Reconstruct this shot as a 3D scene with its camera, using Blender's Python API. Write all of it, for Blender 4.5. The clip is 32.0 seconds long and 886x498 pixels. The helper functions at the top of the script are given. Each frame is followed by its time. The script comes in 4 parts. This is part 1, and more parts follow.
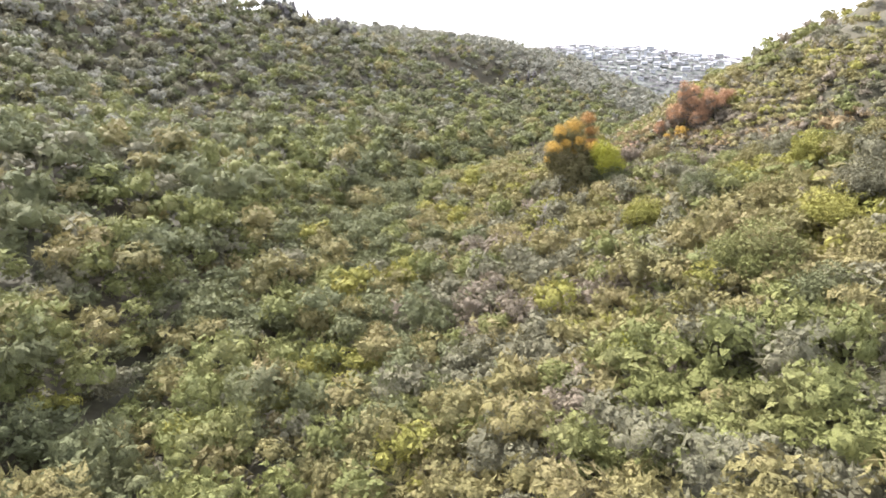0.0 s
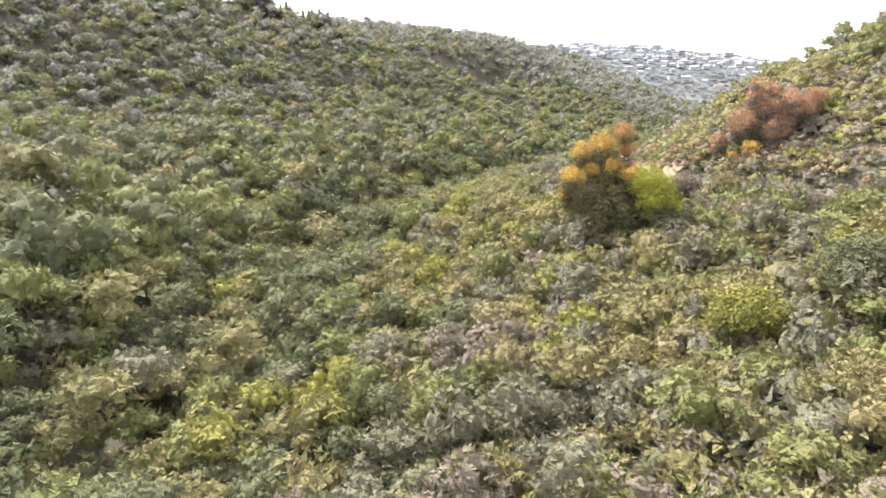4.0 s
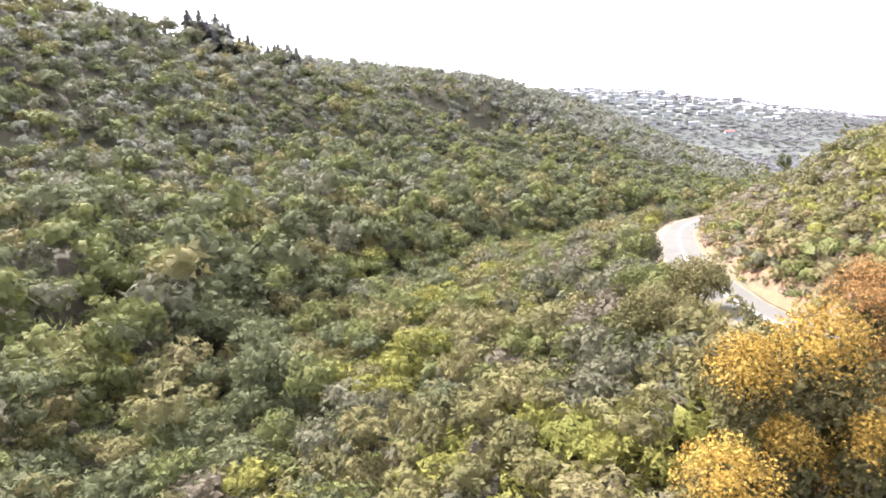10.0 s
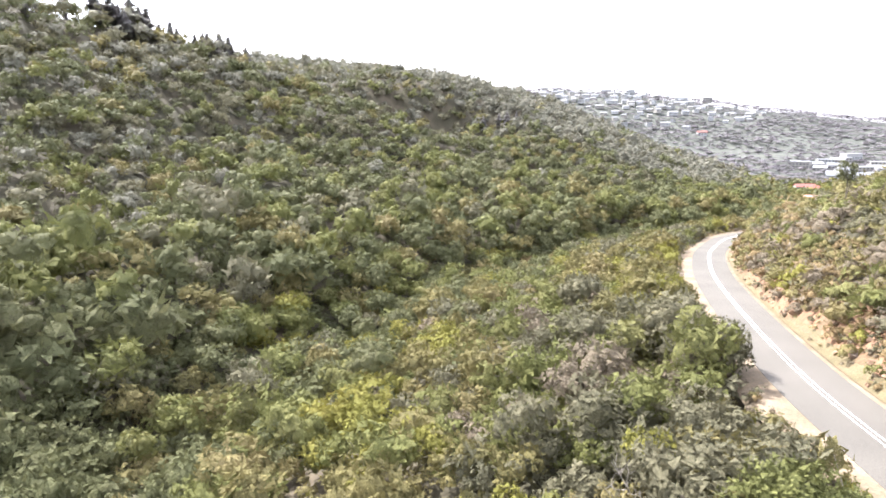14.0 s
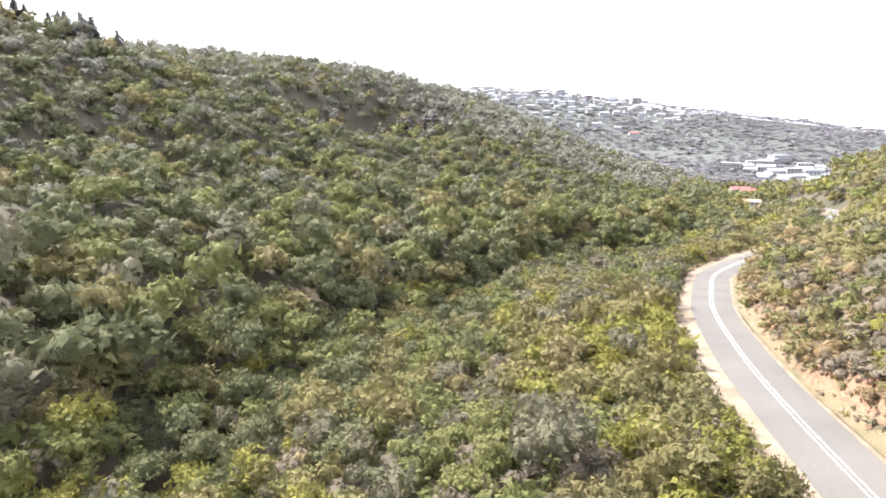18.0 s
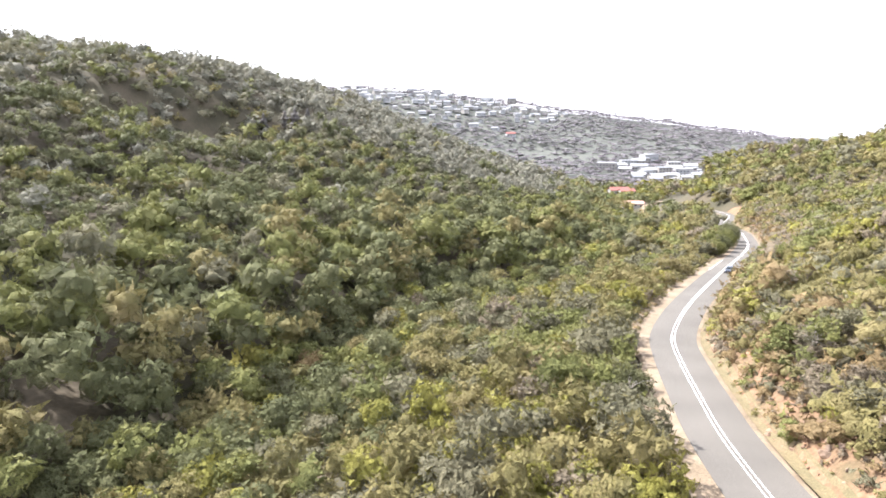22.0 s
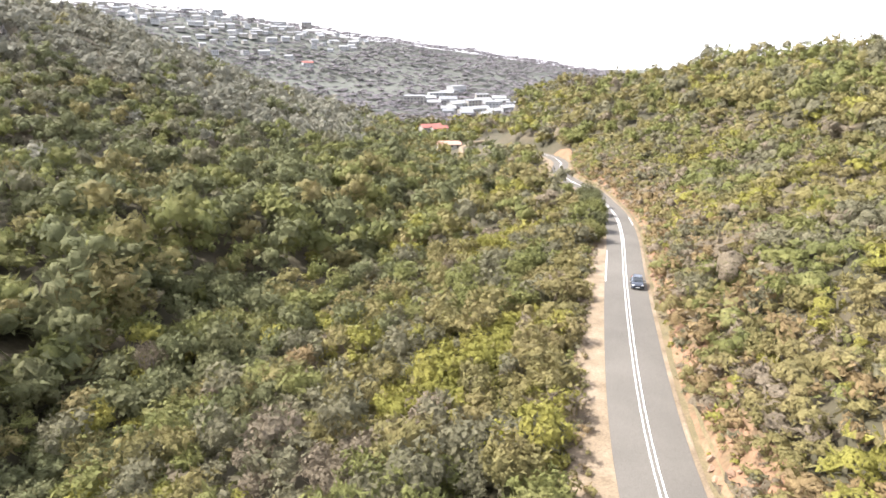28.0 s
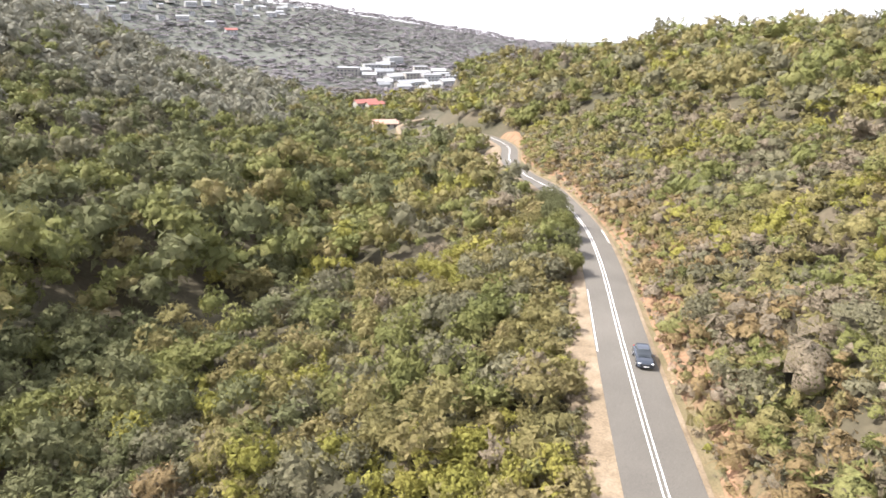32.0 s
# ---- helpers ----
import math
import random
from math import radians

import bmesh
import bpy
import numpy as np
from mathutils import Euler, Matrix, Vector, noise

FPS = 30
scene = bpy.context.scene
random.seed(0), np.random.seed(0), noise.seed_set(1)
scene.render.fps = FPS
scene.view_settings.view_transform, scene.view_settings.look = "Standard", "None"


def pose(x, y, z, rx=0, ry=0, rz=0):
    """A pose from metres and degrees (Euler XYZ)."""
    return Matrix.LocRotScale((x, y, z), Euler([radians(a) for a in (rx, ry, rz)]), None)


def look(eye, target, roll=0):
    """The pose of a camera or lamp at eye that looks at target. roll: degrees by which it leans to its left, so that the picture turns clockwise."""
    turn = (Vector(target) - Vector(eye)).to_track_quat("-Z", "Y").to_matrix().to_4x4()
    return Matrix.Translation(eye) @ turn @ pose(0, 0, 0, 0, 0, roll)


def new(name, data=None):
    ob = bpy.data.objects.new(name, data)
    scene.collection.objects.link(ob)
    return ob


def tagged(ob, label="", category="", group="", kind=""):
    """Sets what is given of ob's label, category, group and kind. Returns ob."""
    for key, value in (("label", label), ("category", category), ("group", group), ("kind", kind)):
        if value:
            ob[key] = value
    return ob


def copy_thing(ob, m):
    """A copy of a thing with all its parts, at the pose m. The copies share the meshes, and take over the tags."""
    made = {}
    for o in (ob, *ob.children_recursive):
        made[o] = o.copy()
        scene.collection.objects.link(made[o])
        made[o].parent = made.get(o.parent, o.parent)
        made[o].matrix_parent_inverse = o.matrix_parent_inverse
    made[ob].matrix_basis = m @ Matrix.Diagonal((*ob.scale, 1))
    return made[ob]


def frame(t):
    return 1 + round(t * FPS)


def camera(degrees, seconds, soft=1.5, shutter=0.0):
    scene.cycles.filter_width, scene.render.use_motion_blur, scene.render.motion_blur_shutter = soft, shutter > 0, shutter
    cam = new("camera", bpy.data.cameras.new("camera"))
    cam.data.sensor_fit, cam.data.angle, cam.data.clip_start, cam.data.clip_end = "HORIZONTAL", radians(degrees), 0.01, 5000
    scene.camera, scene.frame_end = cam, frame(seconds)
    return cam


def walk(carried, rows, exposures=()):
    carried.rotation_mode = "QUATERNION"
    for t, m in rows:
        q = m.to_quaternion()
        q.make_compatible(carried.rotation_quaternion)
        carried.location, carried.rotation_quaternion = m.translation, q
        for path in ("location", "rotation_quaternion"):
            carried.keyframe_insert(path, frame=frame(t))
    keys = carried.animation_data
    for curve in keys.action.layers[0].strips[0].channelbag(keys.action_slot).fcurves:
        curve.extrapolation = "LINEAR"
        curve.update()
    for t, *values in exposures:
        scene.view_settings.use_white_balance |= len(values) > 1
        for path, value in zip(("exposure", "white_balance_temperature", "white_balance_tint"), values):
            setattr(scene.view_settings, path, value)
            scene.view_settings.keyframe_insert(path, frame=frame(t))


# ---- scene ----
# ---- the camera and its flight ----
cam = camera(70.06, 32.0, soft=1.65)
walk(cam, [
    (0, look((2.93, -0.28, -1.44), (-30.67, 90.05, -28.10), -0.74)),
    (1, look((-0.07, 11.12, -2.31), (-33.67, 101.46, -28.93), -0.71)),
    (2, look((-2.71, 22.36, -2.56), (-36.41, 112.67, -29.16), -0.74)),
    (3, look((-5.29, 33.37, -2.57), (-39.04, 123.66, -29.22), -0.73)),
    (3.5, look((-6.56, 38.75, -2.59), (-40.33, 129.02, -29.24), -0.74)),
    (5.5, look((-12.11, 59.60, -2.97), (-45.81, 149.93, -29.52), -0.75)),
    (6, look((-13.38, 64.80, -3.07), (-47.01, 155.16, -29.62), -0.67)),
    (7, look((-15.99, 76.03, -3.27), (-49.62, 166.37, -29.86), -0.71)),
    (7.5, look((-17.30, 81.66, -3.32), (-50.93, 171.99, -29.93), -0.65)),
    (8, look((-18.56, 87.22, -3.37), (-52.34, 177.78, -29.04), -0.60)),
    (8.5, look((-19.96, 93.06, -3.37), (-54.05, 184.57, -24.90), -0.63)),
    (9, look((-21.32, 98.41, -3.37), (-55.53, 190.22, -23.37), -0.60)),
    (10, look((-23.99, 109.19, -3.53), (-58.22, 201.00, -23.53), -0.65)),
    (11, look((-26.43, 119.97, -3.95), (-60.74, 211.77, -23.82), -0.80)),
    (12, look((-29.35, 131.28, -4.46), (-63.23, 223.28, -24.15), -0.80)),
    (12.5, look((-30.74, 136.76, -4.46), (-63.78, 229.07, -24.17), -0.77)),
    (13, look((-31.93, 142.10, -4.49), (-63.87, 234.79, -24.19), -0.83)),
    (14, look((-34.41, 152.70, -4.47), (-64.06, 246.14, -24.20), -0.89)),
    (14.5, look((-35.60, 157.97, -4.90), (-64.01, 251.82, -24.50), -1.00)),
    (16.5, look((-38.90, 179.03, -4.36), (-62.44, 274.17, -24.23), -0.71)),
    (17, look((-39.57, 184.64, -4.41), (-61.93, 280.05, -24.30), -0.70)),
    (18, look((-41.31, 196.36, -4.51), (-60.79, 292.40, -24.44), -0.60)),
    (18.5, look((-41.94, 202.14, -4.63), (-59.84, 298.47, -24.62), -0.54)),
    (19, look((-42.23, 208.25, -4.68), (-58.00, 304.95, -24.67), -0.59)),
    (20, look((-42.99, 219.85, -4.56), (-53.74, 317.20, -24.73), -0.59)),
    (21, look((-43.28, 231.70, -5.11), (-49.13, 329.50, -25.13), -0.67)),
    (22, look((-43.12, 242.70, -5.48), (-44.10, 340.68, -25.45), -0.70)),
    (23, look((-42.72, 253.55, -5.62), (-38.78, 351.46, -25.58), -0.60)),
    (24, look((-41.64, 264.38, -5.62), (-33.20, 361.99, -25.63), -0.54)),
    (25, look((-40.28, 275.35, -5.58), (-26.71, 372.35, -25.74), -0.27)),
    (25.5, look((-39.79, 280.09, -5.58), (-23.57, 376.66, -25.83), -0.25)),
    (27.5, look((-34.87, 299.16, -5.85), (-9.50, 391.63, -34.24), -0.15)),
    (28, look((-33.49, 303.70, -6.04), (-5.78, 394.83, -36.51), -0.01)),
    (28.5, look((-32.12, 308.40, -6.19), (-2.03, 397.99, -38.88), 0.22)),
    (29, look((-30.63, 312.82, -6.30), (1.48, 401.01, -40.81), 0.36)),
    (29.5, look((-29.09, 317.41, -6.34), (5.14, 404.65, -41.23), 0.45)),
    (30, look((-27.47, 321.76, -6.38), (7.91, 408.53, -41.30), 0.56)),
    (30.5, look((-25.58, 326.15, -6.34), (9.82, 412.98, -41.09), 0.56)),
    (31, look((-24.21, 329.50, -6.21), (11.45, 416.35, -40.65), 0.78)),
    (31.5, look((-23.35, 331.48, -6.21), (12.42, 418.30, -40.58), 0.81)),
    (32, look((-23.13, 332.05, -5.94), (12.97, 418.66, -40.52), 1.00)),
], exposures=[(0, 2.08, 6150, 13), (10, 2.16, 6150, 13), (14, 2.08, 6150, 13), (25, 1.82, 6200, 13), (28, 1.72, 6400, 12), (32, 1.58, 6450, 12)])

# ---- daylight: a high hazy sun ahead to the left, bright milky sky ----
SUN_TO = Vector((-0.74, 0.40, 1.0)).normalized()
world = bpy.data.worlds.new("sky")
scene.world = world
world.use_nodes = True
wn, wl = world.node_tree.nodes, world.node_tree.links
sky = wn.new("ShaderNodeTexSky")
sky.sky_type = "NISHITA"
sky.sun_disc = False
sky.sun_elevation = math.asin(SUN_TO.z)
sky.sun_rotation = math.atan2(SUN_TO.x, SUN_TO.y)
sky.dust_density = 3.0
sky.air_density = 1.0
sky.ozone_density = 0.6
wn["Background"].inputs["Strength"].default_value = 0.15
veil = wn.new("ShaderNodeMixRGB")
veil.inputs["Fac"].default_value, veil.inputs["Color2"].default_value = 0.62, (6.3, 6.3, 6.7, 1)
wl.new(sky.outputs["Color"], veil.inputs["Color1"])
wl.new(veil.outputs["Color"], wn["Background"].inputs["Color"])
sun = new("sun", bpy.data.lights.new("sun", "SUN"))
sun.data.energy, sun.data.angle, sun.data.color = 4.4, radians(1.5), (1.0, 0.965, 0.91)
sun.matrix_world = look((0, 0, 0), -SUN_TO)


# ---- materials ----
def material(name, rough=0.9):
    m = bpy.data.materials.new(name)
    m.use_nodes = True
    n, l = m.node_tree.nodes, m.node_tree.links
    b = n["Principled BSDF"]
    b.inputs["Roughness"].default_value = rough
    b.inputs["Specular IOR Level"].default_value = 0.25
    return m, n, l, b


def noisy(name, colours, scale, fine, rough=0.9, bump=0.3, island=0.0, scatter=0.0, random_object=0.0):
    """Colours mixed by a broad noise, a fine noise over it, relief; all in metres of the place."""
    m, n, l, b = material(name, rough)
    geo = n.new("ShaderNodeNewGeometry")
    broad = n.new("ShaderNodeTexNoise")
    broad.inputs["Scale"].default_value, broad.inputs["Detail"].default_value = scale, 3
    small = n.new("ShaderNodeTexNoise")
    small.inputs["Scale"].default_value, small.inputs["Detail"].default_value = fine, 4
    for t in (broad, small):
        l.new(geo.outputs["Position"], t.inputs["Vector"])
    ramp = n.new("ShaderNodeValToRGB")
    e = ramp.color_ramp.elements
    while len(e) < len(colours):
        e.new(0.5)
    for k, c in enumerate(colours):
        e[k].position, e[k].color = 0.3 + 0.4 * k / max(1, len(colours) - 1), (*c, 1)
    l.new(broad.outputs["Fac"], ramp.inputs["Fac"])
    value = n.new("ShaderNodeMath")
    value.operation = "MULTIPLY_ADD"
    value.inputs[1].default_value, value.inputs[2].default_value = 1.0, 0.5
    l.new(small.outputs["Fac"], value.inputs[0])
    last = value
    if island or random_object:
        source = geo.outputs["Random Per Island"] if island else n.new("ShaderNodeObjectInfo").outputs["Random"]
        vary = n.new("ShaderNodeMapRange")
        amount = island or random_object
        vary.inputs["To Min"].default_value, vary.inputs["To Max"].default_value = 1 - amount, 1 + amount
        l.new(source, vary.inputs["Value"])
        last = n.new("ShaderNodeMath")
        last.operation = "MULTIPLY"
        l.new(value.outputs[0], last.inputs[0])
        l.new(vary.outputs[0], last.inputs[1])
    mul = n.new("ShaderNodeVectorMath")
    mul.operation = "SCALE"
    l.new(ramp.outputs["Color"], mul.inputs[0])
    l.new(last.outputs[0], mul.inputs["Scale"])
    l.new(mul.outputs[0], b.inputs["Base Color"])
    if bump:
        bp = n.new("ShaderNodeBump")
        bp.inputs["Strength"].default_value, bp.inputs["Distance"].default_value = bump, 0.1
        l.new(small.outputs["Fac"], bp.inputs["Height"])
        l.new(bp.outputs["Normal"], b.inputs["Normal"])
    if scatter:
        leaf = n.new("ShaderNodeBsdfTranslucent")
        l.new(mul.outputs[0], leaf.inputs["Color"])
        mix = n.new("ShaderNodeMixShader")
        mix.inputs["Fac"].default_value = scatter
        l.new(b.outputs[0], mix.inputs[1])
        l.new(leaf.outputs[0], mix.inputs[2])
        l.new(mix.outputs[0], n["Material Output"].inputs["Surface"])
    return m


def foliage(name, a, b, c, light=1.0, gaps=0.455):
    """Leaves: broad shifts of colour, leaf-sized flecks with shade painted into their hollows, relief, gaps between the
    sprays, light passing through.
    """
    m, n, l, bsdf = material(name, 0.65)
    geo = n.new("ShaderNodeNewGeometry")
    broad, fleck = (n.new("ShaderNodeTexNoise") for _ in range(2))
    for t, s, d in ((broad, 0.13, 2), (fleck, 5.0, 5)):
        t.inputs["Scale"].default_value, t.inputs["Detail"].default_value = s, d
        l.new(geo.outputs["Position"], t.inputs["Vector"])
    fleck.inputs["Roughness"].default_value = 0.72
    bsdf.inputs["Specular IOR Level"].default_value = 0.08
    ramp = n.new("ShaderNodeValToRGB")
    e = ramp.color_ramp.elements
    e.new(0.5)
    # blue is lifted in every leaf colour, greying it as haze would
    for k, q in enumerate((a, b, c)):
        e[k].position, e[k].color = 0.3 + 0.2 * k, (min(1, q[0] * 1.15 * light), q[1] * light, q[2] * 1.32 * light, 1)
    l.new(broad.outputs["Fac"], ramp.inputs["Fac"])
    # flecks darken towards the gaps and brighten at the tips, shade put into colour
    gap_shade = n.new("ShaderNodeMapRange")
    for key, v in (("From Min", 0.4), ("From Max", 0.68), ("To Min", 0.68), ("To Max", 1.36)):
        gap_shade.inputs[key].default_value = v
    l.new(fleck.outputs["Fac"], gap_shade.inputs["Value"])
    vary = n.new("ShaderNodeMapRange")
    vary.inputs["To Min"].default_value, vary.inputs["To Max"].default_value = 0.88, 1.14
    l.new(geo.outputs["Random Per Island"], vary.inputs["Value"])
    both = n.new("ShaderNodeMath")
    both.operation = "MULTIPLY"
    l.new(gap_shade.outputs[0], both.inputs[0])
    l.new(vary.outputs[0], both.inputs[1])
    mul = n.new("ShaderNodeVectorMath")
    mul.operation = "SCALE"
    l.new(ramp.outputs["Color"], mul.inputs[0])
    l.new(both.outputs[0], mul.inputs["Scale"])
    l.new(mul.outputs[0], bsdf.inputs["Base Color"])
    bump = n.new("ShaderNodeBump")
    bump.inputs["Strength"].default_value, bump.inputs["Distance"].default_value = 0.9, 0.22
    l.new(fleck.outputs["Fac"], bump.inputs["Height"])
    l.new(bump.outputs["Normal"], bsdf.inputs["Normal"])
    leaf = n.new("ShaderNodeBsdfTranslucent")
    l.new(mul.outputs[0], leaf.inputs["Color"])
    mix = n.new("ShaderNodeMixShader")
    mix.inputs["Fac"].default_value = 0.18
    l.new(bsdf.outputs[0], mix.inputs[1])
    l.new(leaf.outputs[0], mix.inputs[2])
    if gaps:
        solid = n.new("ShaderNodeMath")
        solid.operation = "GREATER_THAN"
        solid.inputs[1].default_value = gaps
        l.new(fleck.outputs["Fac"], solid.inputs[0])
        clear = n.new("ShaderNodeBsdfTransparent")
        cut = n.new("ShaderNodeMixShader")
        l.new(solid.outputs[0], cut.inputs["Fac"])
        l.new(clear.outputs[0], cut.inputs[1])
        l.new(mix.outputs[0], cut.inputs[2])
        mix = cut
    l.new(mix.outputs[0], n["Material Output"].inputs["Surface"])
    return m


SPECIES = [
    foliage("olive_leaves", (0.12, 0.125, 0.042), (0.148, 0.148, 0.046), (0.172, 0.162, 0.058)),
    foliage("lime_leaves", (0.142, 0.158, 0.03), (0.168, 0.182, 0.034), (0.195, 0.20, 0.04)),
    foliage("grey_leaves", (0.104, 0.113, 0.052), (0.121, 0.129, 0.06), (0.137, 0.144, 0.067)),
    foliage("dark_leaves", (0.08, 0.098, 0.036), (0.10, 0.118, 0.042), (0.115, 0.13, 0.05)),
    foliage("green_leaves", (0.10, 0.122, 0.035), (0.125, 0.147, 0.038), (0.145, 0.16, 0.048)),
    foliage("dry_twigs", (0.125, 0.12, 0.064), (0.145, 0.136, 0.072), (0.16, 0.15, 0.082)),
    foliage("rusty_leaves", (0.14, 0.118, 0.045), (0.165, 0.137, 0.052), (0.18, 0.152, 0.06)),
    # paler grey leaves that imitate haze on the farther slopes
    foliage("hazed_silver_leaves", (0.132, 0.148, 0.084), (0.152, 0.168, 0.096), (0.168, 0.182, 0.105)),
    # heath of the village hill, greyed to imitate haze
    foliage("hazed_heath", (0.122, 0.13, 0.102), (0.136, 0.143, 0.112), (0.148, 0.153, 0.122)),
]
HAZED_SILVER, HAZED_HEATH = 7, 8
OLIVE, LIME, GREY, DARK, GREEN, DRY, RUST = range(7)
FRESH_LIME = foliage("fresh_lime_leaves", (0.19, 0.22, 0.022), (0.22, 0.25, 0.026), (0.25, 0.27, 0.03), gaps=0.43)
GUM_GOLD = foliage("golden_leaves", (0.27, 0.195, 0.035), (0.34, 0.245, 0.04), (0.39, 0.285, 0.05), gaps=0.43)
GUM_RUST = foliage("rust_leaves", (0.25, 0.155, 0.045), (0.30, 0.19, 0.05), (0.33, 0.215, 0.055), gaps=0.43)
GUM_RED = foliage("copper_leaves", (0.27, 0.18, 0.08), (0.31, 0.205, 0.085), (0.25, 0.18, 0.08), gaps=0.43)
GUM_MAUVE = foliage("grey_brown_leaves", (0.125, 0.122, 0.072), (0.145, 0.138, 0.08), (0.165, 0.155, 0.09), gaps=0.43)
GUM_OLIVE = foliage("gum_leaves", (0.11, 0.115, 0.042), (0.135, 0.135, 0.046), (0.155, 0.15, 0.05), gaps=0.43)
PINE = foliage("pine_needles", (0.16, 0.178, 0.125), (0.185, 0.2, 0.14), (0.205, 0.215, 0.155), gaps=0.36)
BARK = noisy("bark", ((0.10, 0.085, 0.068), (0.16, 0.135, 0.11)), 0.8, 6.0, bump=0.6)
PALE_BARK = noisy("pale_bark", ((0.20, 0.18, 0.155), (0.28, 0.25, 0.215)), 0.8, 7.0, bump=0.4)
# soil with leaf litter, darkened further to imitate shade between the bushes
SHADED_SOIL = noisy("shaded_scrub_soil", ((0.042, 0.04, 0.022), (0.058, 0.05, 0.03), (0.085, 0.068, 0.045)), 0.06, 1.3, bump=0.8)
ASPHALT = noisy("worn_asphalt", ((0.085, 0.077, 0.066), (0.097, 0.088, 0.075), (0.11, 0.099, 0.085)), 0.12, 14.0, bump=0.15)
SAND = noisy("sandy_gravel", ((0.125, 0.094, 0.06), (0.168, 0.128, 0.085), (0.21, 0.165, 0.116)), 0.35, 5.0, bump=0.5)
DRYGRASS = noisy("dry_grass", ((0.10, 0.085, 0.045), (0.125, 0.10, 0.054), (0.15, 0.11, 0.065)), 0.5, 6.0, bump=0.6)
CUT = noisy("red_earth", ((0.10, 0.078, 0.042), (0.14, 0.09, 0.052), (0.205, 0.118, 0.07), (0.12, 0.085, 0.048)), 0.3, 3.0, bump=1.0)
ROCK = noisy("broken_rock", ((0.16, 0.10, 0.065), (0.20, 0.13, 0.085), (0.19, 0.145, 0.11)), 0.5, 4.0, bump=0.8, random_object=0.2)
# ground of the village hill, its grey tone standing in for haze
HAZED_GROUND = noisy("hazed_ground", ((0.074, 0.079, 0.066), (0.084, 0.088, 0.074), (0.093, 0.097, 0.081)), 0.02, 0.2, bump=0)
PAINT = noisy("road_paint", ((0.60, 0.59, 0.57), (0.70, 0.69, 0.67)), 0.6, 9.0, bump=0.1)

# ---- the lie of the land ----
ROAD = [(150, 122), (105, 123), (72, 124.5), (48, 127), (29, 131.5), (15, 139), (4, 147.5), (-5.6, 157), (-13, 167), (-16.9, 177), (-19, 188), (-21.5, 205), (-22.8, 228),
        (-23.2, 254), (-22.1, 275), (-20.6, 290), (-18.8, 300), (-16.1, 313), (-13.4, 323.2), (-8.3, 334.5), (-1.9, 346.5), (7.9, 363.3), (18.4, 380.7), (33.8, 405.8),
        (44.4, 425), (53.1, 445), (61.5, 467), (66, 487), (75, 512), (91, 543), (99, 571), (101, 598), (98, 622), (98, 645), (106, 672), (125, 705), (150, 745)]
ROAD_Z = ((60, -13), (100, -16.5), (155, -20.7), (190, -23.4), (216, -25.4), (250, -28.1), (290, -31.6), (320, -34.1), (350, -36.4), (385, -39.3), (431, -43.3), (470, -46.6), (522, -50.7), (600, -56.7), (667, -61.5), (800, -66))
VALLEY = [(-35, -80), (-42, 0), (-52, 60), (-62, 100), (-76, 134), (-93, 212), (-92, 280), (-72, 358), (-45, 421), (3, 490), (48, 570), (72, 660), (95, 800), (110, 1000)]
VALLEY_Z = ((-80, -38), (0, -42), (134, -45), (215, -49), (280, -52), (358, -57), (421, -61), (490, -66), (570, -69), (700, -71), (1000, -72))


def resampled(points, step):
    """Points at even steps along a rounded line."""
    p = np.array(points, float)
    out = []
    for k in range(len(p) - 1):
        a, b, c, d = p[max(k - 1, 0)], p[k], p[k + 1], p[min(k + 2, len(p) - 1)]
        n = max(2, int(np.linalg.norm(c - b) / step * 3))
        t = np.linspace(0, 1, n, endpoint=False)[:, None]
        out.append(0.5 * (2 * b + (c - a) * t + (2 * a - 5 * b + 4 * c - d) * t**2 + (3 * b - a - 3 * c + d) * t**3))
    q = np.concatenate(out + [p[-1:]])
    for _ in range(4):
        q[1:-1] = 0.25 * q[:-2] + 0.5 * q[1:-1] + 0.25 * q[2:]
    s = np.r_[0, np.cumsum(np.linalg.norm(np.diff(q, axis=0), axis=1))]
    u = np.arange(0, s[-1], step)
    return np.stack([np.interp(u, s, q[:, 0]), np.interp(u, s, q[:, 1])], 1)


road_line, valley_line = resampled(ROAD, 1.5), resampled(VALLEY, 8)


def beside(line, x, y):
    """Distance from a line, positive to its right as it runs, and the y of its nearest point."""
    pts = np.stack([x, y], 1)
    tangent = np.gradient(line, axis=0)
    tangent /= np.linalg.norm(tangent, axis=1)[:, None]
    dist, near_y = np.empty(len(pts)), np.empty(len(pts))
    for k in range(0, len(pts), 4000):
        q = pts[k : k + 4000]
        d2 = (q[:, None, 0] - line[None, :, 0]) ** 2 + (q[:, None, 1] - line[None, :, 1]) ** 2
        i = d2.argmin(1)
        off = q - line[i]
        side = off[:, 0] * tangent[i, 1] - off[:, 1] * tangent[i, 0]
        dist[k : k + 4000] = np.where(side >= 0, 1, -1) * np.sqrt(d2[np.arange(len(q)), i])
        near_y[k : k + 4000] = line[i, 1]
    return dist, near_y


def waves(x, y, seed, size, octaves=4):
    """Smooth rolling noise of about -1 to 1."""
    r = np.random.RandomState(seed)
    out, amp = np.zeros_like(x), 1.0
    for _ in range(octaves):
        for _ in range(4):
            a, ph = r.uniform(0, 2 * np.pi, 2)
            out += amp * 0.35 * np.sin((x * np.cos(a) + y * np.sin(a)) * 2 * np.pi / (size * r.uniform(0.7, 1.4)) + ph)
        size, amp = size / 2.1, amp * 0.5
    return out


def table(pairs, v):
    a = np.array(pairs, float)
    return np.interp(v, a[:, 0], a[:, 1])


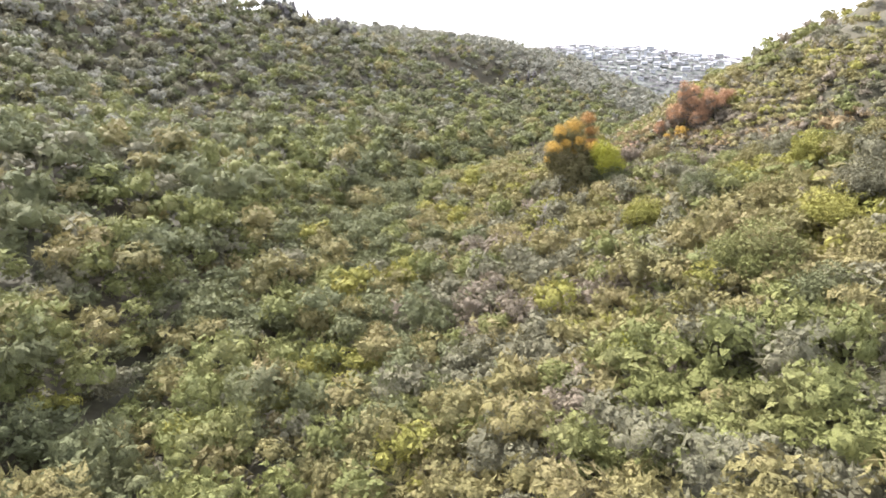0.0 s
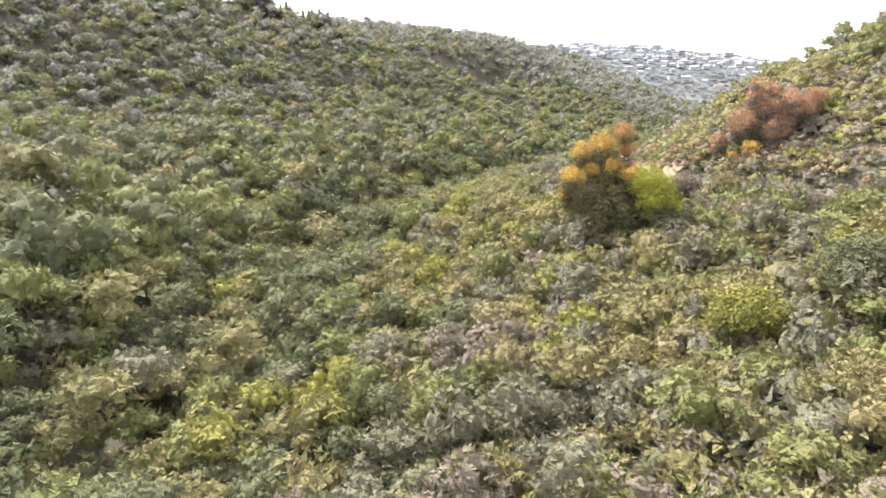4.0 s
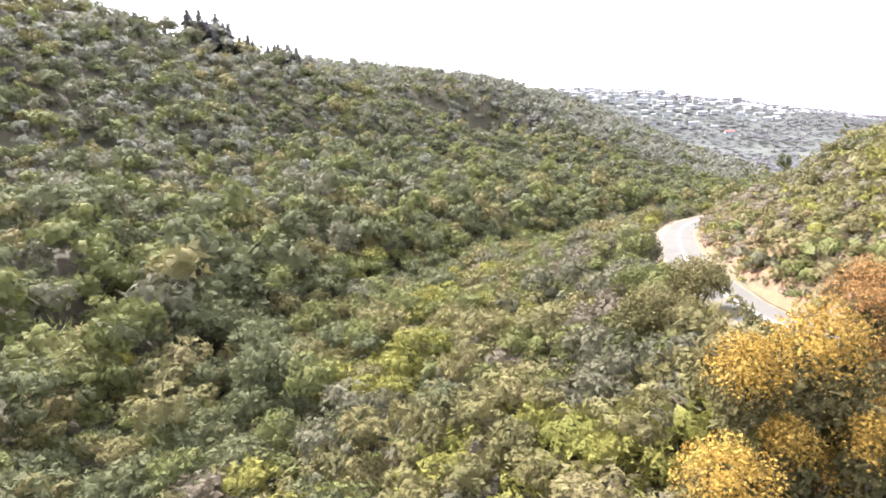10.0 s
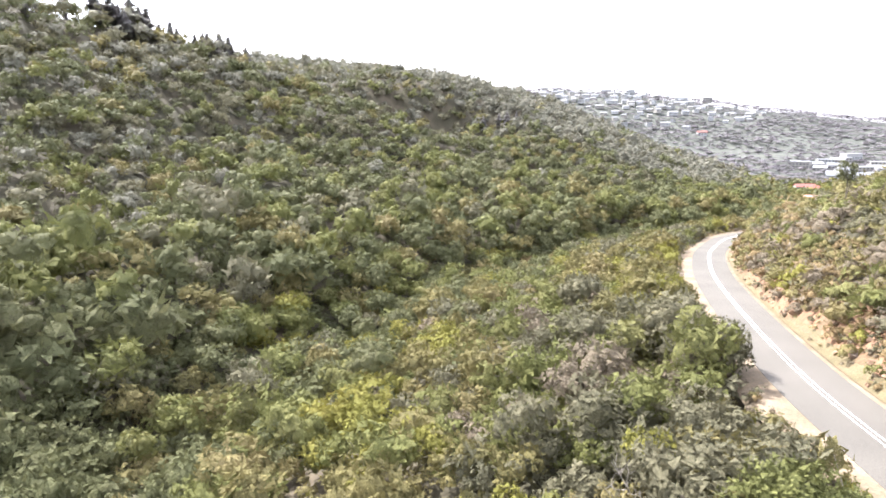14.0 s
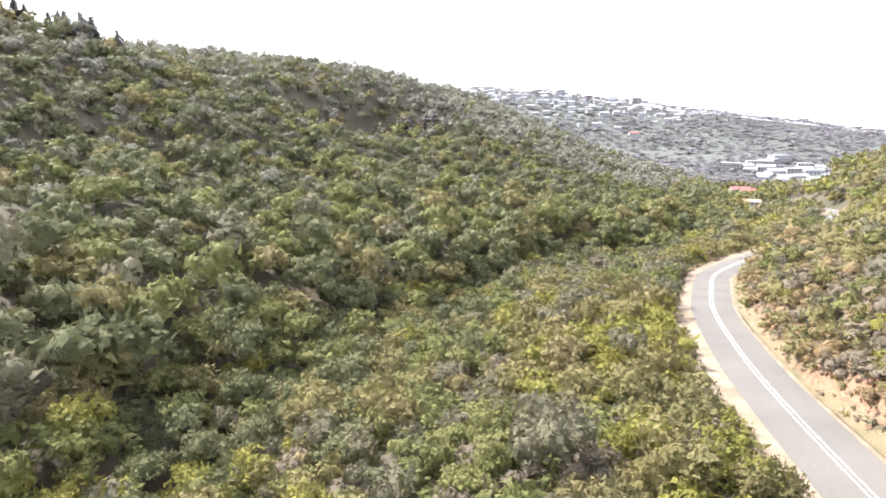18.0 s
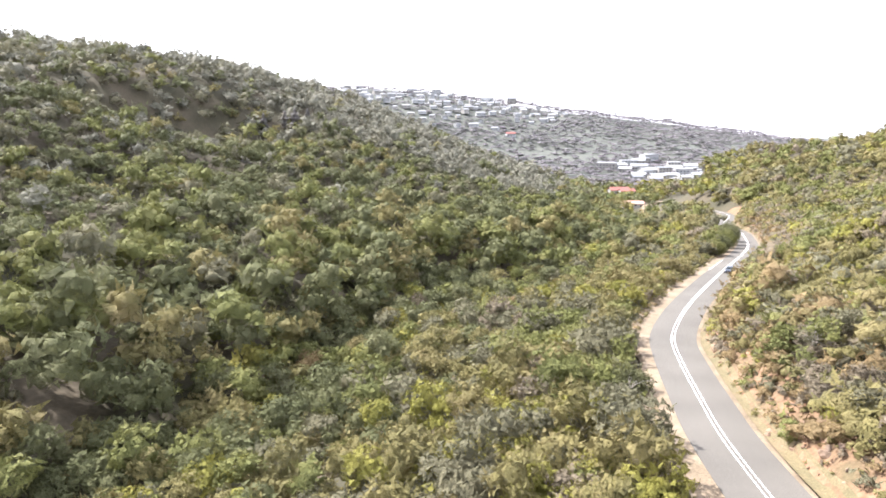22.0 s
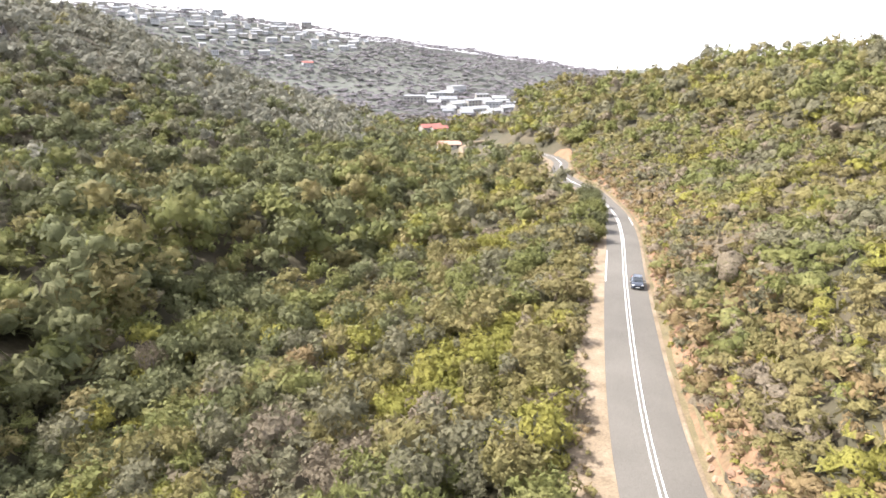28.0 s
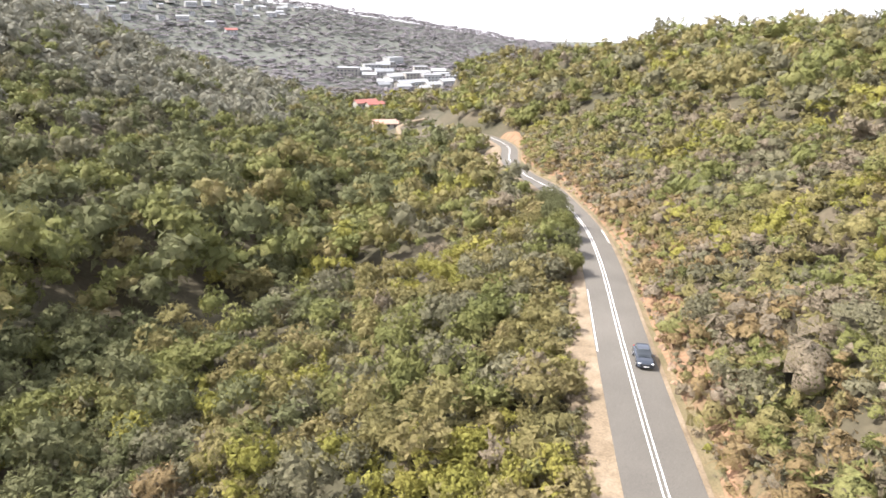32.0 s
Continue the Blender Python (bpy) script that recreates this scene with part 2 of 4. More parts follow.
def softmin(a, b, w):
    return -w * np.logaddexp(-a / w, -b / w)


RIGHT_CREST = ((0, 60), (120, 100), (190, 95), (260, 78), (330, 60), (400, 55), (480, 57), (590, 56), (700, 48), (900, 26))
FAR_CREST = ((-420, 52), (-346, 48), (-270, 36), (-200, 27), (-160, 18), (-113, 6), (-50, -19), (60, -62))
VILLAGE_SKY = ((-420, 30), (-255, 47), (-195, 50), (-112, 43), (-74, 39), (18, 27), (112, 13), (208, 0), (305, -13), (403, -26), (502, -41), (555, -49), (700, -58))


def land(x, y):
    """Height of the ground, its distance right of the road and of the valley's bottom."""
    dr, ry = beside(road_line, x, y)
    dv, vy = beside(valley_line, x, y)
    zr, zv = table(ROAD_Z, ry), table(VALLEY_Z, vy)
    rough = waves(x, y, 3, 60.0)
    d = np.maximum(-dv, 0)
    steep = table(((0, 1.0), (400, 1.0), (440, 0.85), (500, 0.78), (1000, 0.78)), vy)
    left = zv + steep * (0.33 * d + 8 * (1 - np.exp(-d / 30)) + 0.25 * np.maximum(d - 90, 0)) + rough * np.minimum(d / 40, 1) * 2.0
    left -= 9 * np.exp(-(((x + 122) / 34) ** 2 + ((y - 168) / 42) ** 2)) + 18 * np.exp(-(((x + 218) / 48) ** 2 + ((y - 205) / 48) ** 2))
    first = table(((0, 48), (300, 48), (380, 42), (415, 37), (440, 27), (520, 21), (620, 30)), y) + 0.12 * np.maximum(-x - 300, 0) + 4 * waves(x, y, 5, 150.0, 2)
    second = table(FAR_CREST, x) + 2 * waves(x, y, 6, 90.0, 2)
    blend = np.clip((y - 560) / 120, 0, 1)
    left = softmin(left, first * (1 - blend) + second * blend, 4.0)
    # the side valley behind the first ridge
    gully = 0.819 * (y - 480) - 0.574 * (x + 148) - 48
    left -= 28 * np.exp(-((gully / 32) ** 2)) * np.clip((-105 - x) / 45, 0, 1)
    u = np.clip(dv / np.maximum(dv + np.maximum(-dr - 6.5, 0.01), 1), 0, 1)
    between = zv + (zr - 0.7 - zv) * u**1.15 + rough * np.sin(np.pi * u) * 1.6
    e = np.maximum(dv, 0)
    shoulder = softmin(zv + 0.2 * e + 0.0018 * e * e, np.full_like(e, -13.0), 2.0) + rough
    early = np.clip((150 - y) / 30, 0, 1) * np.clip((-dr - 7) / 14, 0, 1)
    between = between * (1 - early) + shoulder * early
    verge = zr - 0.06 - 0.05 * np.maximum(-dr - 3.4, 0)
    e = np.maximum(dr - 4.1, 0)
    high = table(RIGHT_CREST, ry)
    bank = (1.3 + 0.9 * waves(x, y, 9, 26.0, 2)) * (1 - np.exp(-e / 1.6))
    right = zr - 0.06 + bank + high * (1 - np.exp(-table(((250, 0.68), (310, 0.60)), ry) * e / high)) + rough * np.minimum(e / 25, 1) * 1.6
    z = np.where(dr >= 0, right, np.where(-dr < 6.5, verge, np.where(dv > 0, between, left)))
    # the far side of the valley: the hill with the village, and the land falling to the horizon
    far = -72 + (table(VILLAGE_SKY, x) + 72) * np.exp(-(((y - 1330) / 260) ** 2)) + 2 * waves(x, y, 13, 120.0)
    w = np.clip((y - 760) / 160, 0, 1) * np.clip((x + 260) / 120, 0, 1)
    w = np.maximum(w, np.clip((y - 950) / 250, 0, 1))
    w = w * w * (3 - 2 * w)
    z = z * (1 - w) + np.maximum(far, -75) * w
    out = np.clip(np.maximum(np.abs(x) - 700, np.abs(y - 700) - 1000) / 1500, 0, 1)
    return z * (1 - out) - 180 * out, dr, dv


def axis_steps(lo, hi, fine, far):
    mid = np.arange(lo, hi + fine, fine)
    grow = []
    step = fine
    while not grow or grow[-1] < far:
        step *= 1.22
        grow.append((grow[-1] if grow else 0) + step)
    grow = np.array(grow)
    return np.r_[(lo - grow)[::-1], mid, mid[-1] + grow]


def sheet(name, verts, faces, materials, index=None, smooth=True):
    me = bpy.data.meshes.new(name)
    me.from_pydata([], [], [])
    me.vertices.add(len(verts))
    me.vertices.foreach_set("co", np.asarray(verts, np.float32).ravel())
    faces = np.asarray(faces, np.int32)
    k = faces.shape[1]
    me.loops.add(faces.size)
    me.loops.foreach_set("vertex_index", faces.ravel())
    me.polygons.add(len(faces))
    me.polygons.foreach_set("loop_start", np.arange(0, faces.size, k, dtype=np.int32))
    for m in materials:
        me.materials.append(m)
    if index is not None:
        me.polygons.foreach_set("material_index", np.asarray(index, np.int32))
    me.polygons.foreach_set("use_smooth", np.full(len(faces), smooth))
    me.update(calc_edges=True)
    return me


gx, gy = axis_steps(-330, 190, 4.0, 3800), axis_steps(10, 720, 4.0, 4000)
GX, GY = np.meshgrid(gx, gy)
GZ, GDR, GDV = land(GX.ravel(), GY.ravel())
nx, ny = len(gx), len(gy)
cell = (np.arange(ny - 1)[:, None] * nx + np.arange(nx - 1)[None]).ravel()
ground_faces = np.stack([cell, cell + 1, cell + nx + 1, cell + nx], 1)
gd = GDR[ground_faces].mean(1)
ground_mesh = sheet("ground", np.stack([GX.ravel(), GY.ravel(), GZ - 1.1 * (np.abs(GDR) < 9.5)], 1), ground_faces, [SHADED_SOIL, HAZED_GROUND], (GY.ravel()[ground_faces].mean(1) > 880).astype(np.int32))
ground = tagged(new("ground", ground_mesh), "scrub-covered valley soil under the bushes", "ground", kind="structure")

# ---- the road, its verges and lines ----
def ribbon(name, line, edges, lift, materials, wobble=0.0, seed=1, z_of=None):
    """A strip along a line: edges are offsets to the right, lift the height of each above the road."""
    t = np.gradient(line, axis=0)
    t /= np.linalg.norm(t, axis=1)[:, None]
    right = np.stack([t[:, 1], -t[:, 0]], 1)
    z = table(ROAD_Z, line[:, 1]) if z_of is None else z_of
    r = np.random.RandomState(seed)
    rows = []
    for k, (o, h) in enumerate(zip(edges, lift)):
        w = 0
        if wobble and k in wobble_edges:
            w = np.convolve(r.uniform(-1, 1, len(line) + 6), np.ones(7) / 7, "valid") * wobble * 2
        q = line + right * (o + w)[:, None] if np.ndim(w) else line + right * o
        rows.append(np.c_[q, z + h])
    v = np.stack(rows, 1)
    n, m = v.shape[:2]
    c = (np.arange(n - 1)[:, None] * m + np.arange(m - 1)[None]).ravel()
    return sheet(name, v.reshape(-1, 3), np.stack([c, c + 1, c + m + 1, c + m], 1), materials)


wobble_edges = ()
road = tagged(new("road", ribbon("road", road_line[road_line[:, 1] < 645], (-3.0, -2.95, 0, 2.95, 3.0), (-0.2, 0.0, 0.05, 0.0, -0.2), [ASPHALT])), "grey worn two-lane asphalt road winding downhill", "road", kind="structure")
road.data.polygons.foreach_set("use_smooth", np.zeros(len(road.data.polygons), bool))


def part(name, data, parent, label=""):
    ob = new(name, data)
    ob.parent = parent
    if label:
        ob["label"] = label
    return ob


def draped(name, line, edges, materials, lift=0.05, wobble=0.0, seed=1):
    """A strip along a line that lies on the land; its outermost edge wanders."""
    t = np.gradient(line, axis=0)
    t /= np.linalg.norm(t, axis=1)[:, None]
    right = np.stack([t[:, 1], -t[:, 0]], 1)
    r = np.random.RandomState(seed)
    wander = np.convolve(r.uniform(-1, 1, len(line) + 10), np.ones(11) / 11, "valid") * 3 * wobble
    e = np.array(edges)
    share = np.abs(e - 3.1 * np.sign(e[0])) / np.abs(e - 3.1 * np.sign(e[0])).max()
    q = line[:, None] + right[:, None] * (e[None] + wander[:, None] * share[None])[:, :, None]
    z = land(q[..., 0].ravel(), q[..., 1].ravel())[0].reshape(q.shape[:2])
    v = np.concatenate([q, (z + lift - 0.5 * (share[None] > 0.99))[..., None]], 2)
    n, m = v.shape[:2]
    c = (np.arange(n - 1)[:, None] * m + np.arange(m - 1)[None]).ravel()
    return sheet(name, v.reshape(-1, 3), np.stack([c, c + 1, c + m + 1, c + m], 1), materials)


for o in (-0.2, 0.2):
    part("centre_line", ribbon("centre_line", road_line[road_line[:, 1] < 628], (o - 0.05, o + 0.05), (0.058, 0.058), [PAINT]), road, "white painted no-passing line")
edge_line = road_line[(road_line[:, 1] > 378) & (road_line[:, 1] < 396)]
part("edge_line", ribbon("edge_line", edge_line, (-2.85, -2.73), (0.012, 0.012), [PAINT]), road, "short white edge line")
edge_line = road_line[(road_line[:, 1] > 417) & (road_line[:, 1] < 426)]
part("edge_line", ribbon("edge_line", edge_line, (2.73, 2.85), (0.012, 0.012), [PAINT]), road, "short white edge line")
left_verge = tagged(new("verge_left", draped("verge", road_line[road_line[:, 1] < 600], (-2.9, -4.0, -4.8, -5.4, -5.9), [SAND], 0.035, 0.9, 4)), "pale sandy gravel shoulder beside the road", "verge", kind="structure")
right_verge = tagged(new("verge_right", draped("verge", road_line[road_line[:, 1] < 600], (2.9, 3.3, 3.6, 4.0), [SAND], 0.035, 0.3, 5)), "narrow gravel edge beside the asphalt", "verge", kind="structure")
cut_line = road_line[(road_line[:, 1] > 164) & (road_line[:, 1] < 575)]
grass_strip = tagged(new("verge_grass", draped("verge", cut_line, (3.4, 3.8, 4.2, 4.6, 5.0), [DRYGRASS], 0.10, 0.4, 8)), "dry yellow grass strip at the foot of the bank", "verge", kind="structure")
bank = tagged(new("road_cutting", draped("cutting", cut_line, (4.0, 4.6, 5.2, 5.8, 6.6, 7.4, 8.4), [CUT], 0.07, 0.7, 6)), "eroded red earth cutting above the road", "bank", kind="structure")
layby = tagged(new("layby", draped("layby", road_line[(road_line[:, 1] > 503) & (road_line[:, 1] < 543)], (-3.1, -4.6, -6.4, -8.4, -9.2), [SAND], 0.3, 0.6, 12)), "pale sandy pull-off on the outside of the bend", "verge", kind="structure")
TRACK = [(108, 676), (100, 670), (93, 669), (87, 662), (83, 646), (76, 640)]
track_line = resampled(TRACK, 2.0)
track = tagged(new("track", ribbon("track", track_line, (-1.7, -1.5, 1.5, 1.7), (-0.6, 0.4, 0.4, -0.6), [SAND], z_of=land(track_line[:, 0], track_line[:, 1])[0])), "pale concrete track down to a house", "road", kind="structure")

# ---- bushes and trees ----
def ico(level):
    bm = bmesh.new()
    bmesh.ops.create_icosphere(bm, subdivisions=level, radius=1.0)
    v = np.array([q.co[:] for q in bm.verts])
    f = np.array([[q.index for q in p.verts] for p in bm.faces])
    bm.free()
    return v, f


g = (1 + 5**0.5) / 2
ICO = (np.array([(-1, g, 0), (1, g, 0), (-1, -g, 0), (1, -g, 0), (0, -1, g), (0, 1, g), (0, -1, -g), (0, 1, -g), (g, 0, -1), (g, 0, 1), (-g, 0, -1), (-g, 0, 1)]) / math.sqrt(1 + g * g),
       np.array([(0, 11, 5), (0, 5, 1), (0, 1, 7), (0, 7, 10), (0, 10, 11), (1, 5, 9), (5, 11, 4), (11, 10, 2), (10, 7, 6), (7, 1, 8), (3, 9, 4), (3, 4, 2), (3, 2, 6), (3, 6, 8), (3, 8, 9), (4, 9, 5), (2, 4, 11), (6, 2, 10), (8, 6, 7), (9, 8, 1)]))


def blades(centre, out, size, r, upright=0.3):
    """Pointed leaf sprays: most lie on the crown like shingles, the rest stand off it as tufts."""
    n = len(centre)
    up = (r.uniform(size=n) < upright)[:, None]
    face = out + r.normal(size=(n, 3)) * 0.45 + (0, 0, 0.15)
    face /= np.linalg.norm(face, axis=1)[:, None]
    a = np.cross(face, r.normal(size=(n, 3)))
    a /= np.linalg.norm(a, axis=1)[:, None]
    b = np.where(up, face, np.cross(face, a) + 0.25 * face)
    s = size[:, None]
    w = np.where(up, 0.55, 1.0) * s
    return np.stack([centre - a * w - b * s * 0.5, centre + a * w - b * s * 0.4, centre + b * s * np.where(up, 1.9, 1.3)], 1)


def bush(seed, leaves, leaf, level, flat=0.85, solids=3):
    """A domed crown about one metre in radius: knobbly inner lobes under a coat of feathery leaf sprays. Vertices and triangles."""
    r = np.random.RandomState(seed)
    turn = np.arange(level) * 2.4 + r.uniform(0, 6.28)
    rise = (np.linspace(0.05, 0.85, level) + r.uniform(-0.1, 0.1, level))[np.arange(level) * 4 % level if level % 2 else slice(None)]
    reach = np.sqrt(np.clip(1 - rise**2, 0.1, 1)) * r.uniform(0.45, 0.72, level)
    lobes = np.concatenate([[(0, 0, 0.1)], np.stack([reach * np.cos(turn), reach * np.sin(turn), rise * 0.6], 1)])
    size = np.r_[0.6, r.uniform(0.28, 0.46, level)]
    v, f = ICO
    solid, faces, n0 = [], [], 0
    for c, q in list(zip(lobes, size))[: solids + 1]:
        w = v * q * r.uniform(0.62, 0.92, (len(v), 1)) + c
        solid.append(w)
        faces.append(f[((w[f].mean(1) - c) @ (c + (0, 0, 0.5)) > -0.02) & (w[f].mean(1)[:, 2] > -0.25)] + n0)
        n0 += len(w)
    inner, f = np.concatenate(solid), np.concatenate(faces)
    used = np.unique(f)
    back = np.zeros(len(inner), int)
    back[used] = np.arange(len(used))
    inner, f = inner[used], back[f]
    many = leaves * 4
    which = r.choice(level + 1, many, p=size**2 / (size**2).sum())
    out = r.normal(size=(many, 3))
    out[:, 2] += 0.25
    out /= np.linalg.norm(out, axis=1)[:, None]
    centre = lobes[which] + out * (size[which] * r.uniform(0.8, 1.05, many))[:, None]
    gap = np.linalg.norm(centre[:, None] - lobes[None], axis=2) / size[None]
    gap[np.arange(many), which] = 9
    open_air = np.nonzero((gap.min(1) > 0.85) & (centre[:, 2] > -0.3))[0][:leaves]
    centre, out = centre[open_air], out[open_air]
    n = len(centre)
    spray = blades(centre, out, leaf * r.uniform(0.7, 1.4, n), r)
    verts = np.concatenate([inner, spray.reshape(-1, 3)]) * (1, 1, flat)
    return verts, np.concatenate([f, np.arange(3 * n).reshape(-1, 3) + len(inner)])


class Scatter:
    """Many crowns joined into one mesh, with one material for each species."""

    def __init__(self):
        self.v, self.f, self.m, self.n = [], [], [], 0

    def add(self, shape, pos, radius, turn, squash, species):
        v, f = shape
        c, s = np.cos(turn)[:, None], np.sin(turn)[:, None]
        x = (v[None, :, 0] * c - v[None, :, 1] * s) * radius[:, None]
        y = (v[None, :, 0] * s + v[None, :, 1] * c) * radius[:, None]
        z = v[None, :, 2] * (radius * squash)[:, None]
        w = np.stack([x, y, z], 2) + pos[:, None]
        k = len(pos)
        self.v.append(w.reshape(-1, 3))
        self.f.append((f[None] + (self.n + np.arange(k) * len(v))[:, None, None]).reshape(-1, 3))
        self.m.append(np.repeat(species, len(f)))
        self.n += k * len(v)

    def mesh(self, name):
        return sheet(name, np.concatenate(self.v), np.concatenate(self.f), SPECIES, np.concatenate(self.m), smooth=True)


def species_at(x, y, dr, dv, r):
    """Which plant grows here: lime and grey scrub on the dry slope by the road, dark forest in the valley."""
    n = len(x)
    patch = waves(x, y, 21, 45.0, 3) + r.normal(size=n) * 0.4
    second = waves(x, y, 22, 30.0, 3) + r.normal(size=n) * 0.4
    dry = np.clip((dv - 12) / 30, 0, 1) * (dr < 4) + (dr >= 4) * 1.0
    pick = np.where(patch > 0.62, LIME, np.where(patch > -0.3, OLIVE, np.where(patch > -0.55, GREY, GREEN)))
    pick = np.where((second > 0.95), GREY, pick)
    pick = np.where((second < -1.15), DRY, pick)
    wet = np.where(patch > 0.85, LIME, np.where(patch > 0.1, GREEN, np.where(patch > -0.35, OLIVE, DARK)))
    wet = np.where(second > 0.4, DARK, wet)
    wet = np.where(second < -1.1, GREY, wet)
    wet = np.where((second < -2.0), RUST, wet)
    pick = np.where((dr > 4) & (patch > 0.1) & (pick == OLIVE) & (r.uniform(size=n) < 0.35), np.where(y < 330, LIME, GREEN), pick)
    pick = np.where((dr > 4) & (pick == LIME) & (r.uniform(size=n) < 0.5), OLIVE, pick)
    out = np.where(r.uniform(size=n) < dry, pick, wet)
    # the higher and farther slopes carry silvery scrub, distance haze put into its colour
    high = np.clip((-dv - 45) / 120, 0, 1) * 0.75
    silver = np.where(patch > 0.7, OLIVE, np.where(second > 0.25, GREY, np.where(patch < -0.45, DARK, HAZED_SILVER)))
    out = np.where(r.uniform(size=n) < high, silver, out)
    out = np.where((dv < -15) & (out == RUST), GREY, out)
    out = np.where((dv < -10) & (out == LIME), GREEN, out)
    out = np.where((dv < -20) & (out == OLIVE) & (r.uniform(size=n) < 0.5), GREY, out)
    # the second ridge turns almost wholly to the haze-pale leaves
    out = np.where((y > 590) & (dv < -40) & (r.uniform(size=n) < 0.85), HAZED_SILVER, out)
    # beyond the valley everything takes the haze-greyed heath colour
    return np.where(y > 820, HAZED_HEATH, out)


def jittered(x0, x1, y0, y1, step, seed):
    r = np.random.RandomState(seed)
    x, y = np.meshgrid(np.arange(x0, x1, step), np.arange(y0, y1, step))
    x, y = x.ravel() + r.uniform(-0.48, 0.48, x.size) * step, y.ravel() + r.uniform(-0.48, 0.48, x.size) * step
    return x, y, r


FLIGHT = resampled([(0, 0), (-43, 200), (-42, 275), (-22, 336), (0, 400)], 5)


def low_zone(dr, x, y):
    """The dry slope with low scrub above the road."""
    return (dr > 3) & (dr < 40) & (x < 146) & (y < 540) & (y > 124)


def grow(name, label, step, near, far, leaves, leaf, level, box, seed, size):
    x, y, r = jittered(*box, step, seed)
    gap = np.abs(beside(FLIGHT, x, y)[0])
    keep = (gap >= near) & (gap < far)
    x, y = x[keep], y[keep]
    z, dr, dv = land(x, y)
    rad = step * size * np.exp(np.clip(r.normal(size=len(x)) * 0.32, -0.7, 0.45))
    tall = 1 + 0.35 * forest(dv, y)
    rad *= tall
    keep = ((dr < -4.7 - rad * 0.8) | (dr > 4.3 + rad * 0.7)) & ~clearing(x, y)
    keep &= ((dr < 150) | (y > 780)) & ((dv > -420) | (y > 780)) & ((dv > -235) | (y > 520) | (x > -200))
    low = low_zone(dr, x, y)
    keep &= ~low | (r.uniform(size=len(x)) < 0.45)
    rad = np.where(low, rad * 0.58, np.where((dr > 3) & (y < 320), rad * 0.6, rad))
    x, y, z, rad, dr, dv = x[keep], y[keep], z[keep], rad[keep], dr[keep], dv[keep]
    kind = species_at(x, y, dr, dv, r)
    rad = np.where(kind == LIME, rad * 0.9, rad)
    cover = Scatter()
    for shape in range(6):
        pick = np.arange(len(x)) % 6 == shape
        k = pick.sum()
        squash = r.uniform(0.9, 1.3, k) * np.where(y[pick] > 820, 0.3, 1.0)
        up = rad[pick] * r.uniform(0.2, 1.5, k) * np.where(y[pick] > 820, 0.3, 0.9) * (1 + 0.9 * forest(dv[pick], y[pick]))
        cover.add(bush(seed * 10 + shape, leaves, leaf, level, solids=min(3, level - 2)), np.stack([x[pick], y[pick], z[pick] + up], 1), rad[pick], r.uniform(0, 6.28, k), squash, kind[pick])
    tagged(new(name, cover.mesh(name)), label, "bushes", kind="stuff")


def forest(dv, y):
    """How far the tall valley forest takes over from scrub: 0 to 1."""
    return np.clip(1 - np.abs(dv + 12) / 55, 0, 1) * np.clip((600 - y) / 90, 0, 1)


CLEAR = [(-0.8, 278, 5.5)]


def clearing(x, y):
    """Ground kept free for the track, the pull-off and the buildings."""
    out = (np.abs(beside(track_line, x, y)[0]) < 3.5) & (x > 50) & (y > 590) & (y < 690)
    out |= (np.abs(beside(road_line, x, y)[0] + 6) < 5) & (y > 504) & (y < 542)
    for cx, cy, cr in CLEAR:
        out |= (x - cx) ** 2 + (y - cy) ** 2 < cr * cr
    return out


def low_scrub(name, label, step, box, side, leaves, leaf, seed, size):
    """A lower, denser layer of scrub beside the road."""
    x, y, r = jittered(*box, step, seed)
    z, dr, dv = land(x, y)
    rad = step * size * np.exp(r.normal(size=len(x)) * 0.3)
    keep = (((dr > 3.9 + rad * 0.4) & (dr < 40) & (y > 120)) | ((dr < -6 - rad) & (y < 160) & (dv > 20) & (x > -45))) if side > 0 else ((dr < -4.5 - rad * 0.9) & (dr > -26))
    keep &= ~clearing(x, y)
    x, y, z, rad, dr, dv = x[keep], y[keep], z[keep], rad[keep], dr[keep], dv[keep]
    kind = species_at(x, y, dr, dv, r)
    foot = (dr > 0) & (dr < 14) & (r.uniform(size=len(x)) < 0.6)
    kind = np.where(foot, r.choice([DRY, RUST, RUST, OLIVE], len(x)), kind)
    kind = np.where(r.uniform(size=len(x)) < (0.07 if side > 0 else 0.05), DRY, kind)
    cover = Scatter()
    for shape in range(5):
        pick = np.arange(len(x)) % 5 == shape
        k = pick.sum()
        cover.add(bush(seed * 10 + shape, leaves, leaf, 3, solids=1), np.stack([x[pick], y[pick], z[pick] + rad[pick] * 0.4], 1), rad[pick], r.uniform(0, 6.28, k), r.uniform(0.8, 1.2, k), kind[pick])
    tagged(new(name, cover.mesh(name)), label, "bushes", kind="stuff")


